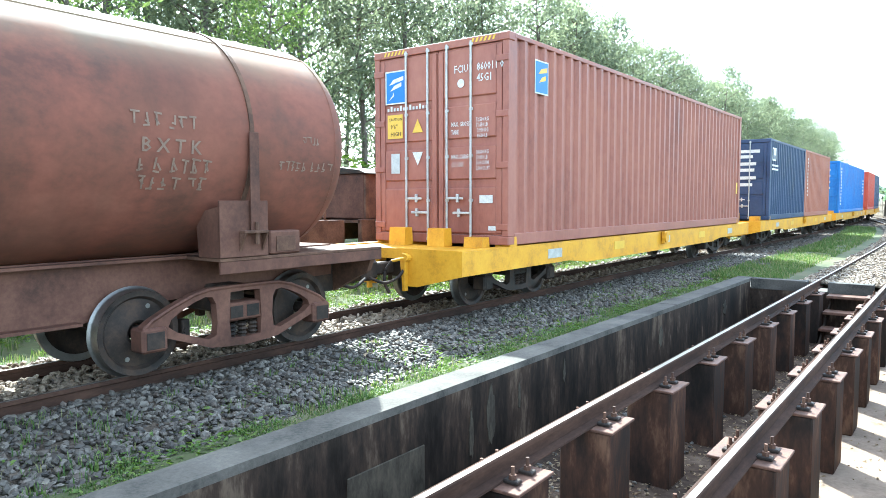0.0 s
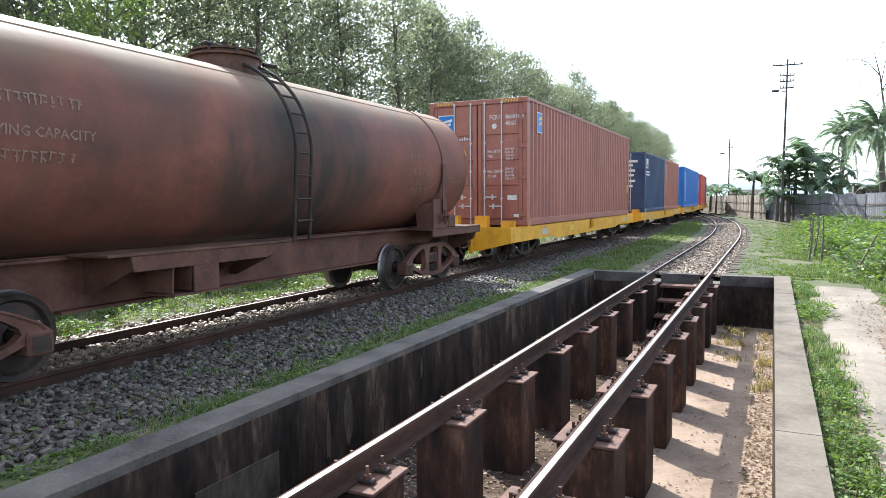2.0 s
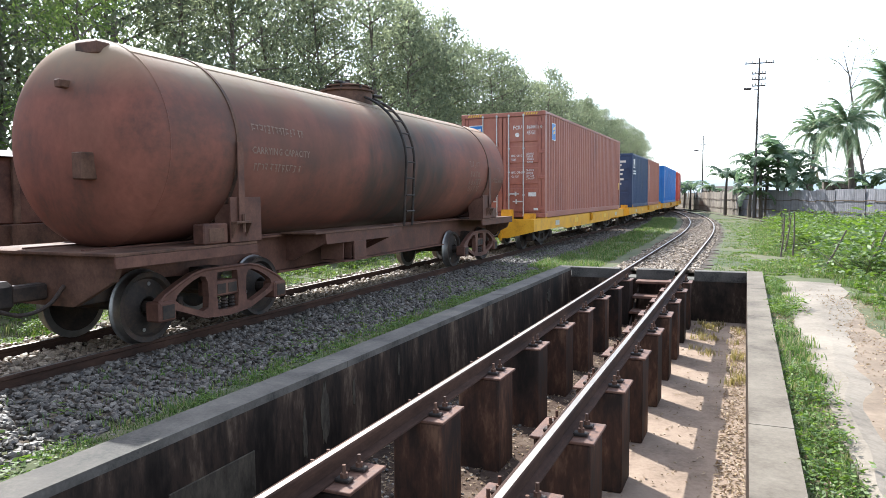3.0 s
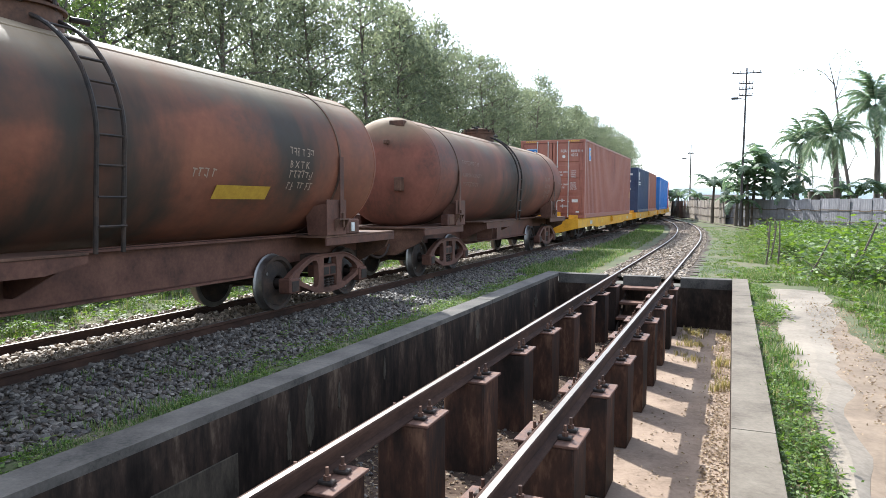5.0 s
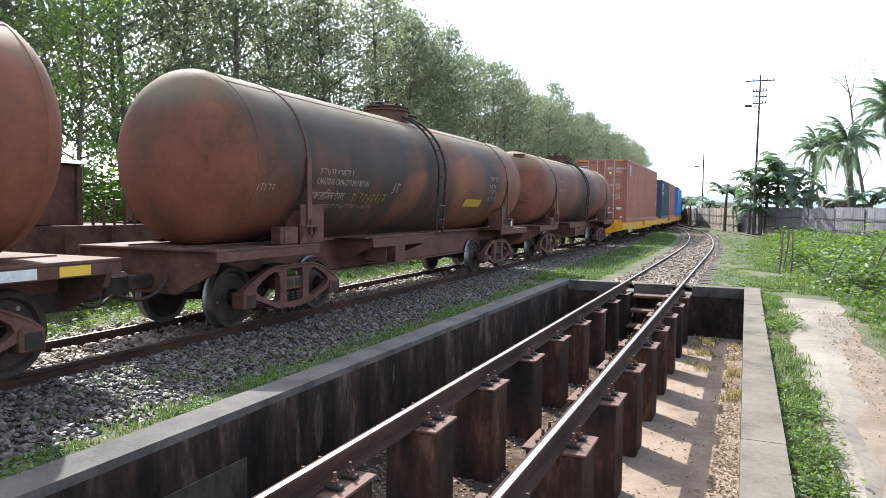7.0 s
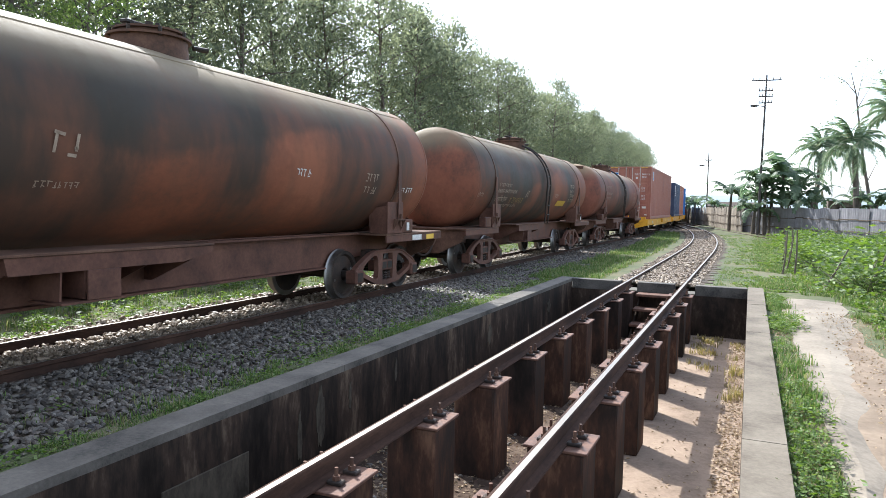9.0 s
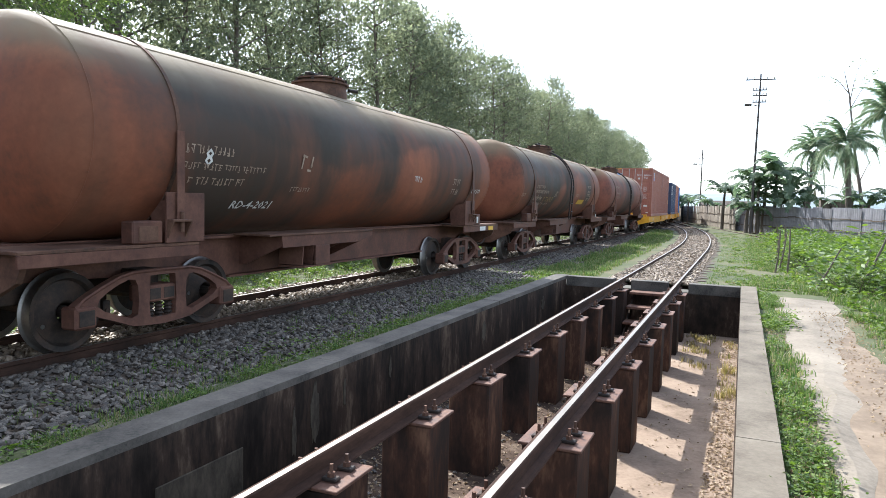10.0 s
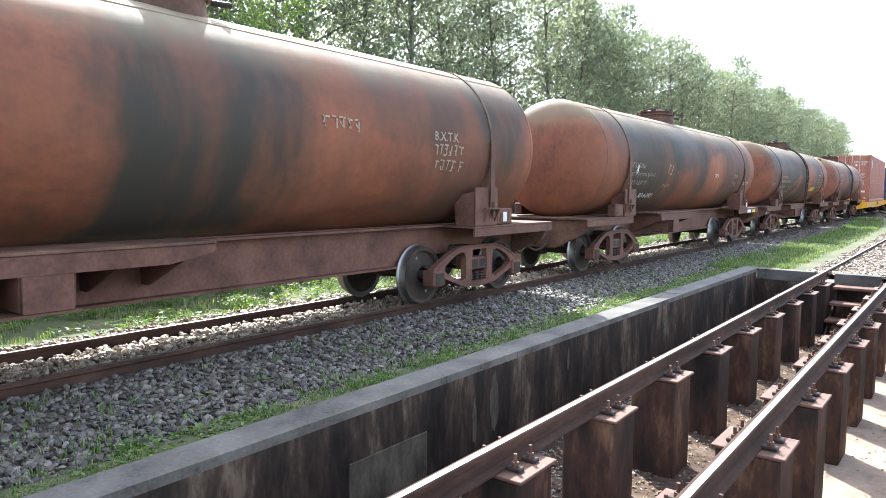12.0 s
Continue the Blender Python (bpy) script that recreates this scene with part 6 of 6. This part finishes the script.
# ---- fence, poles, stakes, houses, hills ----
def fence():
    e = thing("fence", "long fence of grey tin sheets and tan bamboo matting", "fence")
    bm = bmesh.new()
    n = 10
    rows = []
    for i in range(n + 1):
        u = 0.84 * i / n
        d = 0.005 if i % 2 else -0.005
        rows.append([bm.verts.new((u, d, z)) for z in (0, 0.9, 1.8)])
    for a, b in zip(rows, rows[1:]):
        for k in range(2):
            bm.faces.new((a[k], b[k], b[k + 1], a[k + 1]))
    r2 = bmesh.ops.extrude_face_region(bm, geom=bm.faces[:])
    bmesh.ops.translate(bm, vec=(0, 0.006, 0), verts=[v for v in r2["geom"] if isinstance(v, bmesh.types.BMVert)])
    bmesh.ops.recalc_face_normals(bm, faces=bm.faces)
    sheet = finish(bm, "sheet", TIN)
    mat_sheet = sheet.copy()
    mat_sheet.name = "bamboo_mat"
    mat_sheet.materials[0] = MAT
    bm = bmesh.new()
    tube(bm, [(0, 0, -0.3), (0, 0, 1.95)], 0.035, 6)
    post = finish(bm, "post", BARK)
    bm = bmesh.new()
    box(bm, 0, 0.84, -0.035, -0.015, 0, 0.045)
    batten = finish(bm, "batten", SLEEPER)
    line = [Vector(p) for p in ((-9.5, 101), (-0.6, 53.6), (1.4, 50.2), (7.2, 40.2), (13.5, 31), (22, 20))]
    rr = random.Random(4)
    k = 0
    for a, b in zip(line, line[1:]):
        d = (b - a).normalized()
        ang = math.degrees(math.atan2(d.y, d.x))
        u = 0.0
        while u < (b - a).length:
            p = a + d * u
            z = -0.17 + rr.uniform(-0.05, 0.05)
            for me, off, h in ((mat_sheet if p.y > 53.6 else sheet, 0, 0),) + (((post, 0.09, 0),) if k % 3 == 0 else ()) + ((batten, -0.02, 1.15), (batten, -0.02, 0.5)):
                ob = new(me.name.split(".")[0], me)
                ob.parent = e
                ob.matrix_basis = pose(p.x, p.y, z + h, rr.uniform(-1.2, 1.2), rr.uniform(-0.8, 0.8), ang) @ Matrix.Translation((0, off, 0))
            u += 0.79
            k += 1


fence()


def utility_pole(x, y, top, arms, lamp, label):
    e = thing("utility_pole", label, "pole", "line poles")
    bm = bmesh.new()
    tube(bm, [(0, 0, -0.5), (0, 0, top * 0.5), (0, 0, top)], [0.085, 0.07, 0.05], 10)
    part("mast", bm, POLE, e, "", True)
    for z, w in arms:
        bm = bmesh.new()
        box(bm, -w, w, -0.05, 0.0, z - 0.04, z + 0.04, 0.006)
        arm = part("cross_arm", bm, POLE, e)
        for u in (-w * 0.9, -w * 0.45, w * 0.45, w * 0.9):
            bm = bmesh.new()
            lathe(bm, [(z + 0.04, 0.02), (z + 0.1, 0.05), (z + 0.16, 0.04), (z + 0.2, 0)], "z", (u, -0.025, 0), 8)
            part("insulator", bm, WHITE, arm, "pale insulator")
    if lamp:
        bm = bmesh.new()
        tube(bm, [(0, 0, lamp - 0.1), (-0.42, 0, lamp)], 0.03, 6)
        box(bm, -0.85, -0.42, -0.12, 0.12, lamp - 0.08, lamp + 0.06, 0.03)
        part("lamp_head", bm, POLE, e)
    e.matrix_basis = pose(x, y, -0.15, 0, 0.7 if arms[0][1] > 0.5 else 0)


utility_pole(0.46, 48.5, 10.1, ((9.75, 0.86), (9.1, 0.42), (8.75, 0.42), (8.35, 0.4)), 8.2, "tall dark steel line pole with cross arms")
utility_pole(-4.05, 74.6, 7.4, ((6.5, 0.3),), 6.0, "slim dark lamp pole by the fence")
stake_bm = bmesh.new()
tube(stake_bm, [(0, 0, -0.2), (0.02, 0.01, 0.45), (0.0, 0.03, 1.0)], [0.022, 0.02, 0.014], 6)
stake_me = finish(stake_bm, "stake", BARK)
for x, y, ax, ay, s in ((0.8, 19.1, 2, 4, 1.0), (1.07, 19.2, 0, 1, 1.1), (0.95, 20.4, -3, 8, 1.0), (0.9, 22.2, 4, 6, 1.0), (1.05, 24, 2, -3, 1.1), (1.36, 15.4, 0, 26, 0.95), (2.15, 15.8, 0, 22, 1.25), (1.25, 26, 0, 5, 1.0), (1.5, 28.5, 0, -4, 1.0)):
    ob = tagged(new("stake", stake_me), "thin dark wooden stake stuck in the grass", "stake", "fence stakes")
    ob.matrix_basis = pose(x, y, -0.12, ax, ay, 0) @ Matrix.Scale(s, 4)


def hut(x0, x1, y, eave, ridge, wall_mat, roof_mat, label):
    e = thing("hut", label, "house", "village huts")
    d = 3.5
    bm = bmesh.new()
    box(bm, x0 + 0.3, x1 - 0.3, y, y + d, -0.1, eave)
    part("wall", bm, wall_mat, e)
    bm = bmesh.new()
    for s in (0, 1):
        a, b = (y - 0.4, eave - 0.1), (y + d / 2, ridge)
        if s:
            a, b = (y + d / 2, ridge), (y + d + 0.4, eave - 0.1)
        slab(bm, [a, b, (b[0], b[1] + 0.05), (a[0], a[1] + 0.05)], x0, x1)
    part("roof", bm, roof_mat, e)
    for x in (x0 + 0.9, x1 - 1.3):
        bm = bmesh.new()
        box(bm, x, x + 0.5, y - 0.03, y - 0.005, 1.0, 1.8)
        part("window", bm, BLACK_IRON, e)


hut(4.9, 7.6, 58, 2.35, 3.3, BARK, GALV, "small hut with a pale tin roof behind the fence")
hut(10.0, 14, 56, 2.0, 2.7, BARK, GALV, "low hut with a whitish roof behind the fence")
hut(-5.3, 0.9, 96, 1.9, 2.4, SLEEPER, SLEEPER, "long low shed with a brown roof behind the fence")

# Distance haze is put into the hills' pale grey-blue colour.
HILL = material("far_hazy_hill", [(0.16, 0.2, 0.21), (0.2, 0.24, 0.25), (0.26, 0.29, 0.29)], 0.02, (0.95, 1), 0, 0, 0.2, (1, 1, 1), True)
bm = bmesh.new()
prev = None
for i in range(60):
    x = -260 + i * 9
    h = 9 + 6 * noise.noise((i * 0.13, 2, 0)) + 2.5 * noise.noise((i * 0.6, 5, 0))
    col = [bm.verts.new(p) for p in ((x, 330, -1), (x, 350, h * 0.6), (x, 380, h), (x, 420, -1))]
    if prev:
        for k in range(3):
            bm.faces.new((prev[k], col[k], col[k + 1], prev[k + 1]))
    prev = col
thing("hills", "pale hazy wooded hills on the horizon", "hill", kind="structure", bm=bm, mats=HILL, smooth=True)


# ---- derelict wagons on the track behind ----
def derelict(y0, y1, bodies, label):
    e = thing("derelict_wagon", label, "railway wagon", "derelict wagons")
    bm = bmesh.new()
    for x in (-10.2, -12.0):
        box(bm, x - 0.06, x + 0.06, y0, y1, 0.55, 1.08, 0.01)
    box(bm, -12.0, -10.2, y0, y1, 1.0, 1.06)
    for k in range(int((y1 - y0) / 0.9)):
        box(bm, -10.14, -10.09, y0 + 0.4 + 0.9 * k, y0 + 0.48 + 0.9 * k, 0.56, 1.07)
    part("underframe", bm, RUST, e)
    for a, b, h in bodies:
        bm = bmesh.new()
        box(bm, -12.0, -10.22, a, b, 1.085, h, 0.02)
        body = part("body", bm, RUST_RED, e)
        n = max(2, int((b - a) / 1.1))
        for k in range(n + 1):
            bm = bmesh.new()
            y = a + (b - a - 0.1) * k / n
            box(bm, -10.218, -10.16, y, y + 0.1, 1.085, h - 0.03, 0.008)
            part("rib", bm, RUST, body)
        bm = bmesh.new()
        slab(bm, [(-12.1, h), (-10.1, h), (-10.3, h + 0.07), (-11.1, h + 0.16), (-11.9, h + 0.07)], a - 0.08, b + 0.08, "y")
        part("roof", bm, BLACK_IRON, body)
    for y in (y0 + 1.2, y0 + 2.8, y1 - 2.8, y1 - 1.2):
        bm = bmesh.new()
        lathe(bm, [(-10.55, 0), (-10.55, 0.34), (-10.66, 0.35), (-10.68, 0.38), (-10.7, 0)], "x", (0, y, 0.06), 20)
        part("wheel", bm, BLACK_IRON, e)
    for k in range(6):
        bm = bmesh.new()
        y = y1 - 0.4 - k * 0.22
        tube(bm, [(-10.3, y, 1.06), (-10.3, y, 1.75 - 0.05 * k)], 0.025, 6)
        part("stanchion", bm, RUST, e)


derelict(-6, 10.1, [(-6, 8.3, 2.1)], "derelict rusty covered wagon on a weedy track")
derelict(10.6, 24, [(10.75, 12.6, 2.05), (15.5, 19.5, 1.9)], "derelict rusty low wagon carrying old boxes")
for off in (-0.53, 0.53):
    rail("rail", "rusty rail half hidden in weeds", lambda y: -11.1, off, -10, 60, -0.27, 40, "derelict track rails")


# ---- movement ----
def travelled(t):
    """Metres that the train has rolled since the start; a slow steady pull."""
    u = t / 12.0
    return t * (3.4055 + u * (0.358 + u * (-0.4046 + u * 0.1571)))


def motions():
    for ob, off, z in CONSIST:
        rows = []
        for i in range(25):
            t = i * 0.5
            y = off + travelled(t)
            slope = (train_x(y + 2) - train_x(y - 2)) / 4
            rows.append((t, pose(train_x(y), y, RAIL_Z + z, 0, 0, -math.degrees(math.atan(slope)))))
        walk(ob, rows)
    for ob, off, z in CONSIST:
        if off > 20 or z:
            continue
        for ws in [c for c in ob.children if c.name.startswith("wheelset")]:
            y = ws.matrix_basis.translation.y
            ph = random.uniform(0, 360)
            walk(ws, [(i * 0.125, pose(0, y, WHEEL_R, ph - math.degrees(travelled(i * 0.125) / WHEEL_R))) for i in range(97)])


motions()
